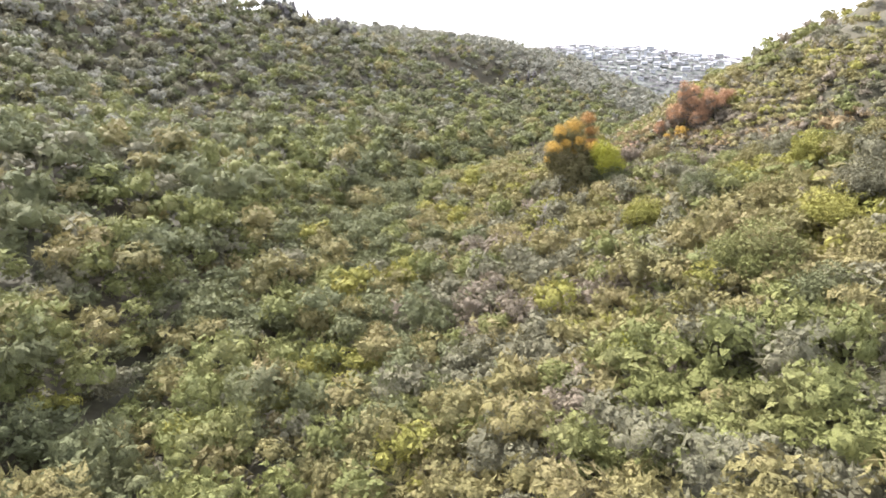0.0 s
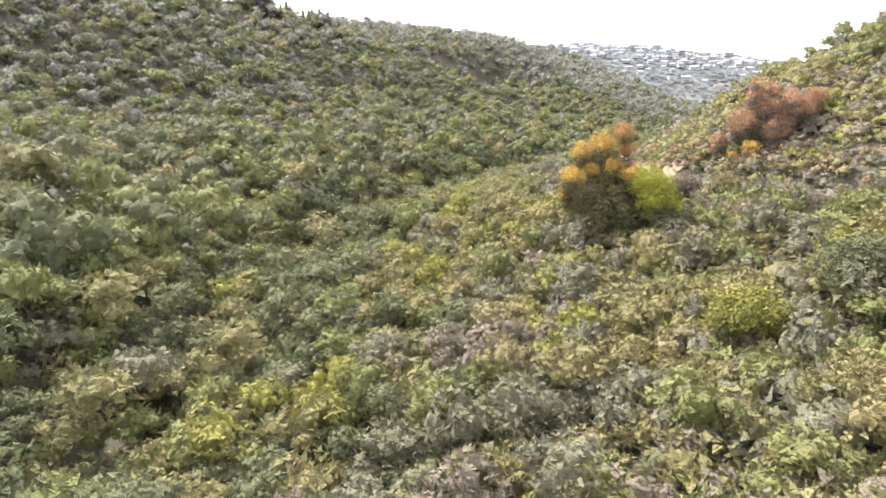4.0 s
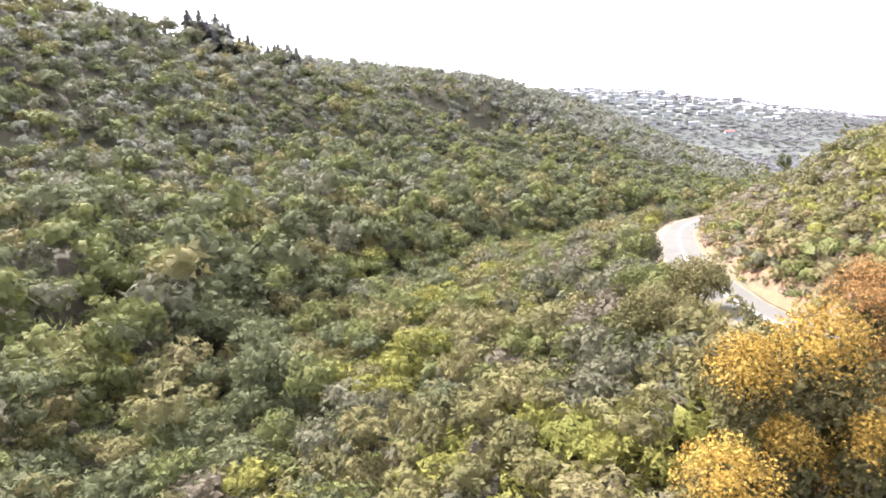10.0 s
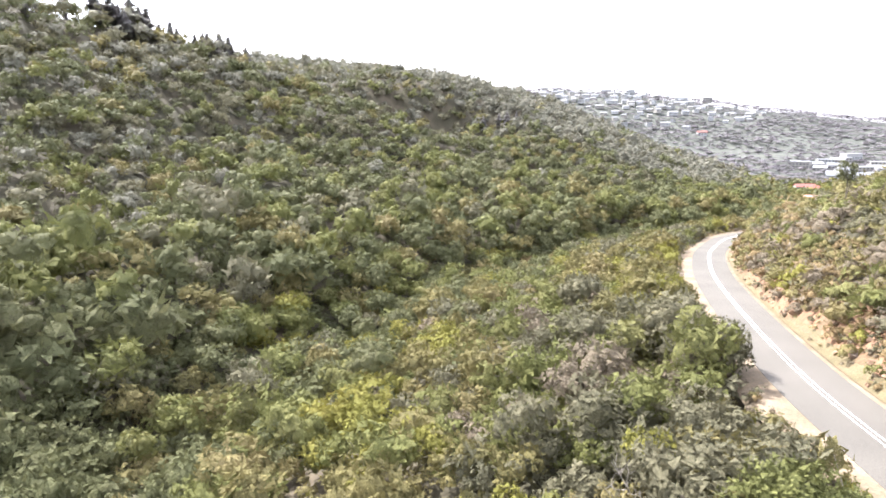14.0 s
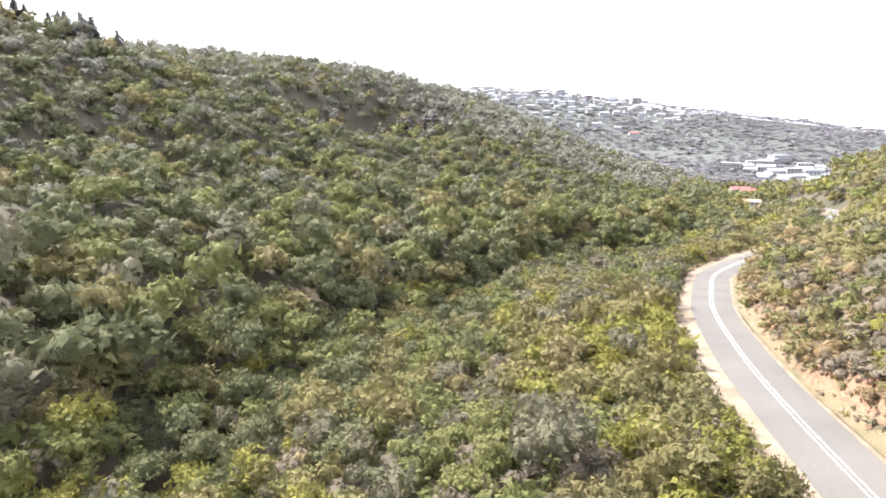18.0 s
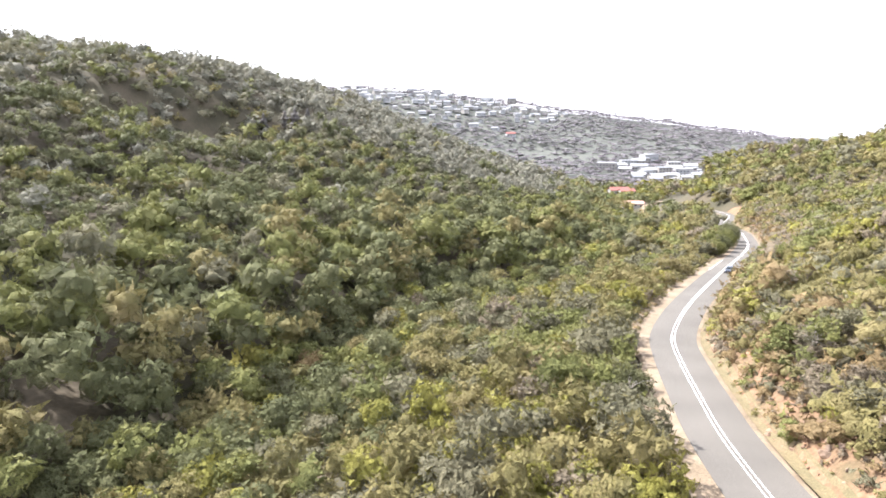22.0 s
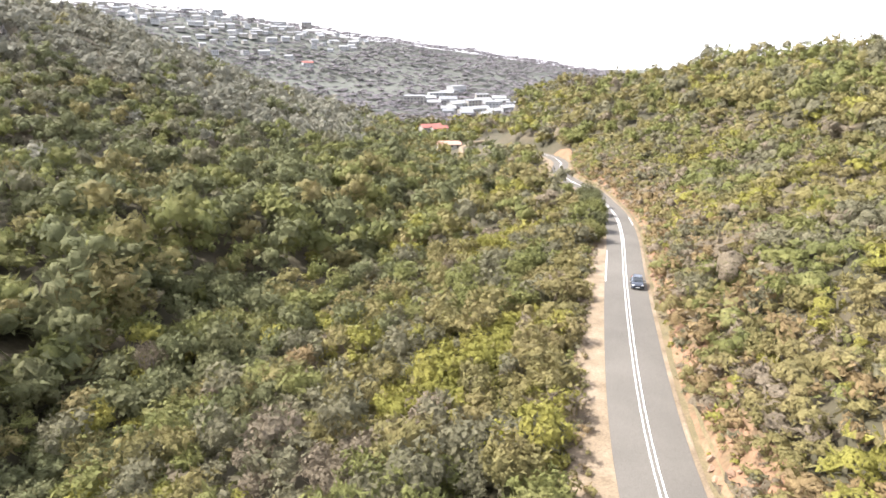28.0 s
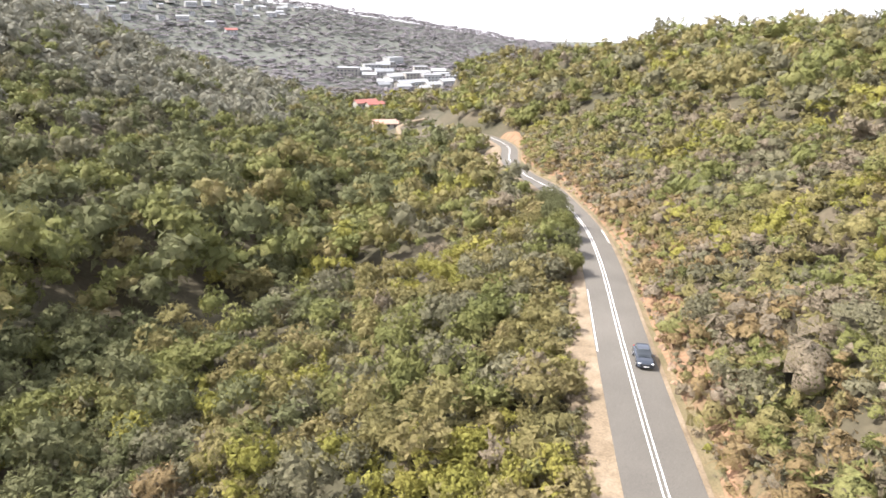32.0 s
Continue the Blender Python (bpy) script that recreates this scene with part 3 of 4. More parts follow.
def tufts(name, label, step, seed):
    """Grass tufts and seedlings on the foot of the cutting and the verges."""
    x, y, r = jittered(-30, 110, 150, 520, step, seed)
    gap, _ = beside(road_line, x, y)
    keep = ((gap > 3.9) & (gap < 8.8) & (r.uniform(size=len(x)) < 0.3 + 0.2 * (gap - 3.9))) | ((gap < -4.6) & (gap > -7.0) & (r.uniform(size=len(x)) < 0.6))
    x, y = x[keep], y[keep]
    z, dr, dv = land(x, y)
    n = len(x)
    kind = r.choice([OLIVE, DRY, RUST, GREY, LIME], n, p=[0.40, 0.32, 0.10, 0.12, 0.06])
    rad = r.uniform(0.3, 0.85, n)
    cover = Scatter()
    for shape in range(3):
        pick = np.arange(n) % 3 == shape
        k = pick.sum()
        cover.add(bush(seed * 10 + shape, 16, 0.2, 2, solids=0), np.stack([x[pick], y[pick], z[pick] + rad[pick] * 0.35], 1), rad[pick], r.uniform(0, 6.28, k), r.uniform(0.7, 1.1, k), kind[pick])
    tagged(new(name, cover.mesh(name)), label, "tufts", kind="stuff")


# ---- single trees: trunk, limbs and a crown of leafy clumps ----
def tube(points, radii, sides=6):
    """A tapered, bent stem."""
    p, out, faces = np.array(points, float), [], []
    for k, c in enumerate(p):
        d = p[min(k + 1, len(p) - 1)] - p[max(k - 1, 0)]
        d /= np.linalg.norm(d)
        a = np.cross(d, (0.3, 0.9, 0.1))
        a /= np.linalg.norm(a)
        b = np.cross(d, a)
        ang = np.linspace(0, 2 * np.pi, sides, endpoint=False)
        out.append(c + radii[k] * (np.cos(ang)[:, None] * a + np.sin(ang)[:, None] * b))
        if k:
            base = (k - 1) * sides
            for s in range(sides):
                n = (s + 1) % sides
                faces.append((base + s, base + n, base + n + sides, base + s + sides))
    return np.concatenate(out), np.array(faces)


def joined(pieces):
    v, f, n = [], [], 0
    for a, b in pieces:
        v.append(a)
        f.append(np.asarray(b) + n)
        n += len(a)
    return np.concatenate(v), np.concatenate(f)


def bent(a, b, r, sag=0.12, n=4):
    a, b = np.array(a, float), np.array(b, float)
    t = np.linspace(0, 1, n)[:, None]
    side = r.normal(size=3) * np.linalg.norm(b - a) * sag
    return a + (b - a) * t + side * np.sin(np.pi * t)


def clumps(lobes, seed, per=260, leaf=0.16, core=True):
    """Leaf sprays round lobes given as (x, y, z, radius, height over width)."""
    r = np.random.RandomState(seed)
    pieces = []
    for x, y, z, rad, stretch in lobes:
        n = int(per * max(0.35, rad) ** 1.6)
        d = r.normal(size=(n, 3))
        d[:, 2] += 0.3
        d /= np.linalg.norm(d, axis=1)[:, None]
        knots = r.normal(size=(14, 3))
        knots /= np.linalg.norm(knots, axis=1)[:, None]
        bulge = (d @ knots.T).max(1)
        reach = rad * (0.62 + 0.48 * np.clip((bulge - 0.6) / 0.4, 0, 1)) * r.uniform(0.6, 1.2, n)
        c = d * reach[:, None] * (1, 1, stretch) + (x, y, z)
        tri = blades(c, d, leaf * r.uniform(0.7, 1.5, n), r, 0.4).reshape(-1, 3)
        pieces.append((tri, np.arange(3 * n).reshape(-1, 3)))
        if core:
            v, f = ico(2)
            pieces.append((v * rad * 0.42 * r.uniform(0.85, 1.1, (len(v), 1)) * (1, 1, stretch) + (x, y, z), f))
    return joined(pieces)


def tree(name, label, x, y, lobes, stems, bark, leaves, seed, per=260, leaf=0.16, group="", category="tree", base=None, core=True, inner=None):
    """Lobes and stem tops are given from the foot of the tree; inner: the colour of the leaves low in each lobe."""
    r = np.random.RandomState(seed)
    z = land(np.array([float(x)]), np.array([float(y)]))[0][0] - 0.15 if base is None else base
    root = tagged(new(name), label, category, group)
    root.matrix_world = pose(x, y, z)
    wood = []
    for (tx, ty, tz, thick) in stems:
        line = bent((0.25 * tx * 0.2, 0.2 * ty * 0.2, 0), (tx, ty, tz), r, 0.05, 6)
        wood.append(tube(line, np.linspace(thick, thick * 0.35, 6), 7))
    part("trunk", sheet("trunk", *joined(wood), [bark]), root, "bare upright stems" if len(stems) > 1 else "")
    for lx, ly, lz, rad, _ in lobes:
        for _ in range(1 if inner else 2):
            s = stems[r.randint(len(stems))]
            t = r.uniform(0.45, 0.85)
            tip = np.array((lx, ly, lz)) + r.normal(size=3) * rad * 0.45
            part("limb", sheet("limb", *tube(bent(np.array(s[:3]) * t, tip, r), np.linspace(s[3] * 0.28, 0.015, 4), 5), [bark]), root)
    if lobes and leaves:
        v, f = clumps(lobes, seed, per, leaf, core=core)
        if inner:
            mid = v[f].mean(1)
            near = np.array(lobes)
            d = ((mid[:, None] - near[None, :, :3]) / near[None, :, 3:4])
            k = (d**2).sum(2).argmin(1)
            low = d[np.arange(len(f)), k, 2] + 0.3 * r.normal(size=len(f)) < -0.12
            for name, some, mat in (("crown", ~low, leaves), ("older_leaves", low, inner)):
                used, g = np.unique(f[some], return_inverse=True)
                part(name, sheet(name, v[used], g.reshape(-1, 3), [mat]), root, "dull olive leaves low in the lobes" if mat is inner else "")
        else:
            part("crown", sheet("crown", v, f, [leaves]), root)
    return root


# the golden gum beside the road, with copper tops and a lime shrub at its foot
def lobes_at(x, y, z, rows):
    """Lobes given by place, taken from the foot of the tree."""
    return [(a - x, b - y, c - z, rad, s) for a, b, c, rad, s in rows]


def ground_z(x, y):
    return land(np.array([float(x)]), np.array([float(y)]))[0][0]


foot = (-17.6, 135.8, ground_z(-17.6, 135.8) - 0.15)
GOLD_LOBES = [(-18.2, 137, -13.4, 2.4, 1.1), (-20.9, 136, -14.2, 1.8, 1.15), (-21.6, 132.8, -17.4, 2.0, 1.05), (-22.6, 133.2, -19.6, 1.1, 1.1), (-16.7, 135, -16.0, 1.3, 1.3), (-19.4, 135.2, -16.6, 1.5, 1.1), (-17.0, 138, -15.6, 1.7, 1.1), (-13.8, 135, -17.0, 1.9, 1.05), (-17.6, 136, -18.0, 1.2, 1.1)]
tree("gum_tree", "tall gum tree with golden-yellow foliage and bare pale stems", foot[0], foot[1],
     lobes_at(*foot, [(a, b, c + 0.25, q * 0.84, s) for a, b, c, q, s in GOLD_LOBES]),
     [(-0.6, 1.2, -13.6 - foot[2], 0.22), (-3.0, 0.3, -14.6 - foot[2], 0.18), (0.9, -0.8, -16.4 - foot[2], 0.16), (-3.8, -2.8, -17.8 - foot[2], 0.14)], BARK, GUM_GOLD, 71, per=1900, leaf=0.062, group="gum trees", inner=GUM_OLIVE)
foot = (-15.0, 140.6, ground_z(-15.0, 140.6) - 0.15)
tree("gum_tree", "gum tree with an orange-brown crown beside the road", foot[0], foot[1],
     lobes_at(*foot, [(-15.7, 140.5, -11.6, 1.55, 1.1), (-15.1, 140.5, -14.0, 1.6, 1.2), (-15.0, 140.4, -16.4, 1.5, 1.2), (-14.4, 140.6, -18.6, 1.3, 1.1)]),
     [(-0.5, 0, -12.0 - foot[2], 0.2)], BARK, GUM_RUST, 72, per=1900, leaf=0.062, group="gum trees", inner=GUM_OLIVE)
foot = (-10.8, 133.6, ground_z(-10.8, 133.6) - 0.15)
tree("tall_shrub", "bright lime-green shrub with a rounded crown", foot[0], foot[1],
     lobes_at(*foot, [(-11.6, 133.5, -17.2, 2.2, 1.0), (-9.6, 133.6, -18.2, 2.0, 1.0), (-12.6, 134.6, -17.4, 1.6, 1.0), (-8.4, 132.6, -20.0, 1.7, 1.0), (-10.6, 132.2, -19.6, 1.9, 1.0)]),
     [(0, 0, -17.6 - foot[2], 0.14), (1.6, 0.2, -18.6 - foot[2], 0.12)], BARK, FRESH_LIME, 73, per=1100, leaf=0.075, category="shrub")

foot = (-16.2, 137.6, ground_z(-16.2, 137.6) - 0.15)
tree("gum_tree", "gum tree with dull olive foliage among golden ones", foot[0], foot[1],
     lobes_at(*foot, [(-15.6, 137.6, -18.6, 1.9, 1.1), (-18.0, 138.6, -18.2, 1.8, 1.1), (-13.2, 137.0, -20.0, 2.0, 1.0), (-19.6, 137.0, -20.0, 1.5, 1.0), (-16.2, 138.4, -21.2, 1.9, 0.9), (-12.0, 136.0, -22.0, 2.0, 0.9), (-20.5, 134.0, -22.6, 2.0, 0.9), (-17.5, 133.4, -23.2, 2.1, 0.9), (-14.6, 133.6, -23.8, 2.0, 0.9), (-19.0, 132.6, -25.0, 2.2, 0.9), (-15.6, 132.4, -25.6, 2.1, 0.9), (-18.4, 134.0, -19.6, 1.5, 1.1), (-15.8, 134.2, -19.8, 1.6, 1.1), (-17.2, 133.4, -21.4, 1.7, 1.0), (-19.8, 134.0, -21.2, 1.5, 1.0), (-14.4, 133.2, -21.6, 1.6, 1.0)] + [(a + 0.2, b + 0.5, c - 1.1, q * 0.8, 1.0) for a, b, c, q, s in GOLD_LOBES]),
     [(0.4, 0, -18.8 - foot[2], 0.2), (2.6, -0.6, -20.4 - foot[2], 0.16)], BARK, GUM_OLIVE, 76, per=420, leaf=0.17, group="gum trees")

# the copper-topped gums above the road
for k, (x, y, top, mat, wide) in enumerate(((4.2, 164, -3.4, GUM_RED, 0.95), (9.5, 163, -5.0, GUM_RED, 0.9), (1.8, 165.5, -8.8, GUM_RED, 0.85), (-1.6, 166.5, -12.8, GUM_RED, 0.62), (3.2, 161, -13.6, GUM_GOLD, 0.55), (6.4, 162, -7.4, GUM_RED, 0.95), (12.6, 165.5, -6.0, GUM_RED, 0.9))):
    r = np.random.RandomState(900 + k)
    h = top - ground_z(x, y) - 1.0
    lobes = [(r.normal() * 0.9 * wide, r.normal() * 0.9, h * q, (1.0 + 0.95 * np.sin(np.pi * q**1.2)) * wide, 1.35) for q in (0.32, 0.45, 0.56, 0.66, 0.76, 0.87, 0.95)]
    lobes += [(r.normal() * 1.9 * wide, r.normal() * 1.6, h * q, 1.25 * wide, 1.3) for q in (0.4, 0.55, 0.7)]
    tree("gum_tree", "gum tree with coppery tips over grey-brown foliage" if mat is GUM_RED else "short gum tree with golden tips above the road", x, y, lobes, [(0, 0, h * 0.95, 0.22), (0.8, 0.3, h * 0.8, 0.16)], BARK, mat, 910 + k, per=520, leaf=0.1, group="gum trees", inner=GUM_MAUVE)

# the lone tree on the spur
tall = (-11.9 - ground_z(-0.8, 278)) / 7.4
tree("lone_tree", "solitary dark two-tiered tree on the grassy spur", -0.8, 278,
     [(-0.6, 0, 6.6 * tall, 0.85, 0.9), (0.9, 0.2, 6.2 * tall, 0.8, 0.9), (-0.8, 0.1, 5.0 * tall, 0.9, 0.9), (0.3, 0, 4.2 * tall, 1.0, 0.9), (0.9, 0.2, 5.1 * tall, 0.7, 0.9)],
     [(0, 0, 6.3 * tall, 0.13), (0.8, 0.1, 6.0 * tall, 0.1)], BARK, SPECIES[DARK], 74, per=330, leaf=0.13)


def conifer(name, label, x, y, h, seed, group=""):
    """Whorls of drooping boughs on a straight stem."""
    r = np.random.RandomState(seed)
    z = land(np.array([float(x)]), np.array([float(y)]))[0][0] - 0.2
    root = tagged(new(name), label, "pine", group)
    root.matrix_world = pose(x, y, z)
    part("trunk", sheet("trunk", *tube([(0, 0, 0), (0.05, 0, h * 0.5), (0, 0, h)], (0.03 * h, 0.02 * h, 0.01), 6), [BARK]), root)
    tri = []
    for q in np.linspace(0.18, 1.0, 11):
        reach = h * 0.38 * (1.08 - q) ** 0.6 * r.uniform(0.6, 1.3)
        for a in np.arange(0, 6.28, 0.7) + r.uniform(0, 1):
            c, s = np.cos(a), np.sin(a)
            L = reach * r.uniform(0.6, 1.15)
            w = 0.28 * L + 0.15
            zz = h * q + r.normal() * 0.02 * h
            tri.append([(c * 0.05, s * 0.05, zz), (c * L - s * w, s * L + c * w, zz - 0.25 * L), (c * L + s * w, s * L - c * w, zz - 0.2 * L)])
            tri.append([(c * 0.05, s * 0.05, zz + 0.05 * h), (c * L * 0.8, s * L * 0.8, zz - 0.02 * h), (c * L * 0.5 + s * w, s * L * 0.5 - c * w, zz - 0.1 * h)])
    t = np.array(tri)
    part("crown", sheet("crown", t.reshape(-1, 3), np.arange(len(t) * 3).reshape(-1, 3), [PINE], smooth=False), root)
    return root


pines = [conifer("pine_tree", "dark conical pine on the ridge", -258, 400, 9.5, 40, "ridge pines"), conifer("pine_tree", "dark conical pine on the ridge", -254, 405, 8.0, 41, "ridge pines"), conifer("pine_tree", "dark broad pine on the ridge", -250, 409, 7.0, 42, "ridge pines")]


r = np.random.RandomState(77)
for k in range(34):
    u = r.uniform()
    x, y = -262 + 26 * u + r.normal() * 6, 385 + 52 * u + r.normal() * 7
    copy_thing(pines[k % 3], Matrix.Translation((x, y, ground_z(x, y) - 0.2)) @ Matrix.Rotation(r.uniform(0, 6.28), 4, "Z") @ Matrix.Rotation(r.normal() * 0.04, 4, "X") @ Matrix.Diagonal((1.3, 1.3, 1.0, 1.0)) @ Matrix.Scale(r.uniform(1.1, 2.1), 4))
for k in range(26):
    x, y = r.uniform(-315, -262), r.uniform(250, 400)
    copy_thing(pines[k % 3], Matrix.Translation((x, y, ground_z(x, y) - 0.2)) @ Matrix.Rotation(r.uniform(0, 6.28), 4, "Z") @ Matrix.Scale(r.uniform(0.45, 0.9), 4))
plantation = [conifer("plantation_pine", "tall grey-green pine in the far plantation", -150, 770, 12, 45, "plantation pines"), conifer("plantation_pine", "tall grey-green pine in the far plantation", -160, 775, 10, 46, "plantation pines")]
for k in range(210):
    x = r.uniform(-400, -120)
    y = 762 + r.normal() * 9
    copy_thing(plantation[k % 2], Matrix.Translation((x, y, ground_z(x, y) - 0.2)) @ Matrix.Rotation(r.uniform(0, 6.28), 4, "Z") @ Matrix.Scale(r.uniform(0.55, 0.9), 4))
for x, y, h in ((-125, 588, 13), (-131, 590, 9.5), (-140, 581, 8), (-121, 601, 9)):
    conifer("slope_pine", "tall dark pine standing above the slope forest", x, y, h, int(h * 7), "slope pines")
tree("umbrella_pine", "flat-topped dark pine standing above the scrub", -157, 499, [(0, 0, 7.5, 2.2, 0.45), (2.0, 0.6, 6.8, 1.5, 0.45), (-1.8, -0.4, 6.9, 1.5, 0.45)], [(0, 0, 7.2, 0.22)], BARK, PINE, 75, per=200, leaf=0.22)


# ---- marked single shrubs and bare trees in the valley ----
def crown_shrub(name, label, x, y, radius, top, mat, seed, flat=0.6, group="", dead=False):
    """A broad shrub of several lobes whose top stands about top metres above the ground."""
    r = np.random.RandomState(seed)
    lobes = [(0, 0, top - radius * flat * 0.9, radius * 0.75, flat)]
    for a in np.linspace(0, 6.28, 7)[:-1] + r.uniform(0, 1):
        lobes.append((np.cos(a) * radius * 0.62, np.sin(a) * radius * 0.62, top - radius * flat * r.uniform(1.0, 1.4), radius * r.uniform(0.38, 0.52), flat * 1.2))
    stems = [(r.normal() * radius * 0.3, r.normal() * radius * 0.3, top - radius * flat, 0.05 * radius + 0.04) for _ in range(4)]
    return tree(name, label, x, y, lobes, stems, PALE_BARK if dead else BARK, mat, seed, per=400, leaf=0.132 if not dead else 0.07, group=group, category="shrub" if top < 6 else "tree", core=not dead)


crown_shrub("flat_tree", "bright green flat-crowned tree in the valley", -74, 134.5, 3.6, 6.5, SPECIES[LIME], 81, 0.4)
crown_shrub("flat_tree", "pale green flat-crowned tree in the valley", -107, 180, 3.4, 6.0, SPECIES[LIME], 82, 0.45)
crown_shrub("yellow_tree", "yellowish tree rising from the valley forest", -70, 358, 3.0, 8.5, SPECIES[RUST], 83, 0.8)
crown_shrub("yellow_tree", "yellow-green tree beside the valley stream", -62, 366, 2.4, 7.0, SPECIES[OLIVE], 84, 0.8)
crown_shrub("dead_tree", "pale tan dead tree with a twiggy crown", -51, 401, 2.8, 10.5, SPECIES[DRY], 85, 1.0, dead=True)
crown_shrub("dead_tree", "tan withered tree among dark forest", -55, 421, 3.2, 8.5, SPECIES[DRY], 86, 0.8, dead=True)
crown_shrub("rusty_shrub", "rust-brown withered shrub among green bushes", -40, 418, 1.8, 6.5, SPECIES[RUST], 87, 0.8)
crown_shrub("rusty_shrub", "rust-brown withered shrub among green bushes", -63, 402, 1.7, 6.0, SPECIES[RUST], 88, 0.8)
crown_shrub("roadside_tree", "large grey-olive tree leaning over the sandy verge", -21.5, 175.5, 3.3, 6.0, SPECIES[OLIVE], 89, 0.8)
crown_shrub("roadside_tree", "large grey-olive tree leaning over the sandy verge", -25.5, 169, 3.6, 6.5, SPECIES[OLIVE], 90, 0.8)
crown_shrub("roadside_tree", "dark green tree with a dense crown by the verge", -27, 182, 3.0, 5.5, SPECIES[GREEN], 91, 0.8)
crown_shrub("roadside_tree", "grey-olive rounded tree at the verge", -28.0, 206, 2.8, 5.0, SPECIES[GREY], 92, 0.8)
for k, (x, y, wide, top, kind) in enumerate(((40.0, 428.5, 3.3, 6.6, DARK), (44.5, 438, 3.2, 6.8, DARK), (36.0, 420.5, 3.0, 5.8, GREEN), (31.0, 412, 2.8, 5.2, DARK), (26.0, 404, 2.8, 5.0, GREEN), (33.5, 428, 3.4, 6.4, OLIVE))):
    crown_shrub("roadside_tree", ("dark green" if kind == DARK else "olive-green" if kind == OLIVE else "fresh green") + " tree overhanging the sandy verge", x, y, wide, top, SPECIES[kind], 140 + k, 0.9, "trees by the road bend")
crown_shrub("slope_tree", "broad dense tree with fresh green leaves", 11.5, 69, 4.6, 7.0, SPECIES[GREEN], 95, 0.75, "trees on the near slope")
crown_shrub("slope_tree", "lime-green tree with a feathery crown", -1.0, 102, 3.4, 6.5, SPECIES[LIME], 96, 0.9, "trees on the near slope")
crown_shrub("slope_tree", "broad dark green tree on the slope", 8.0, 103, 4.0, 7.5, SPECIES[DARK], 97, 0.8, "trees on the near slope")
crown_shrub("slope_tree", "tall grey-green tree with a silvery crown", 17, 128, 3.8, 7.0, SPECIES[GREY], 98, 0.6, "trees on the near slope")
crown_shrub("slope_shrub", "large grey twiggy shrub with pale tips", -2.0, 74.5, 3.2, 4.5, SPECIES[DRY], 99, 0.8, "trees on the near slope")
crown_shrub("slope_shrub", "large grey-green shrub with pale tips", 9.0, 53, 3.4, 4.5, SPECIES[GREY], 100, 0.8, "trees on the near slope")
crown_shrub("slope_shrub", "bright lime-green shrub on the slope", 0, 55, 1.8, 3.6, FRESH_LIME, 101, 0.9, "trees on the near slope")
crown_shrub("slope_shrub", "grey leafless-looking shrub beside the road", -4.7, 138, 2.8, 4.0, SPECIES[DRY], 102, 0.8, "trees on the near slope")
crown_shrub("slope_shrub", "grey-green shrub beside the road", -7.4, 129.5, 2.9, 4.2, SPECIES[GREY], 103, 0.8, "trees on the near slope")
crown_shrub("dark_tree", "dark dense tree in the shade of the gums", -12.6, 134.8, 3.0, 7.0, SPECIES[DARK], 104, 1.0)
crown_shrub("dark_tree", "dark dense tree in the shade of the gums", -8.6, 132.4, 3.0, 6.0, SPECIES[DARK], 105, 1.0)
screen = ((-11.5, 150, 2.4, 5.0, GREY), (-6.5, 145, 2.6, 5.6, DRY), (-1.5, 141, 2.6, 5.6, OLIVE), (3.5, 137, 2.6, 5.4, GREY), (-15.5, 157, 2.4, 4.6, OLIVE), (1, 133, 3.0, 5.2, OLIVE), (6, 130, 3.4, 6.0, DRY), (11, 127, 3.2, 5.6, GREEN), (15.5, 122, 3.6, 6.4, OLIVE), (21, 121, 3.4, 6.2, GREY), (26, 117, 3.6, 6.4, DARK), (31, 116, 3.2, 6.0, OLIVE), (36, 113, 3.6, 6.4, LIME), (42, 113, 3.4, 6.2, GREY),
          (48, 111, 3.6, 6.6, GREEN), (22, 106, 3.4, 6.0, LIME), (30, 101, 3.6, 6.2, OLIVE), (15, 92, 3.4, 6.0, OLIVE), (24, 84, 3.8, 6.6, GREY), (19, 76, 3.0, 5.4, LIME), (4, 88, 3.0, 5.0, OLIVE), (16, 58, 3.2, 5.2, DARK))
for k, (x, y, wide, top, kind) in enumerate(screen):
    word = {OLIVE: "olive-green", DRY: "dry grey", GREEN: "fresh green", GREY: "grey-green", DARK: "dark green", LIME: "lime-green"}[kind]
    crown_shrub("bushy_tree", word + " bushy tree on the slope below the road", x, y, wide, top, SPECIES[kind], 110 + k, 0.8, "bushy trees below the road")
crown_shrub("shrub", "rounded olive shrub at the edge of the sandy verge", -29.3, 233, 2.0, 3.4, SPECIES[OLIVE], 131, 0.9)
crown_shrub("shrub", "grey twiggy shrub near the sandy verge", -30.7, 240.5, 2.2, 3.2, SPECIES[DRY], 132, 0.9)
crown_shrub("shrub", "bright lime-green shrub below the road", -36.5, 243, 2.4, 3.4, SPECIES[LIME], 133, 0.9)
crown_shrub("shrub", "bright lime-green shrub below the road", -36.4, 266, 2.2, 3.4, SPECIES[LIME], 134, 0.9)
crown_shrub("shrub", "yellow-green shrub below the road", -16.6, 343.3, 2.4, 4.0, FRESH_LIME, 135, 0.9)
crown_shrub("shrub", "brownish twiggy shrub below the road", -26.9, 349, 3.6, 4.4, SPECIES[DRY], 136, 0.7)
crown_shrub("shrub", "bright lime-green shrub below the road", -28.5, 326, 2.2, 3.6, SPECIES[LIME], 137, 0.9)
crown_shrub("shrub", "dark green dense shrub at the verge", -25, 303.5, 2.2, 3.6, SPECIES[DARK], 138, 0.9)


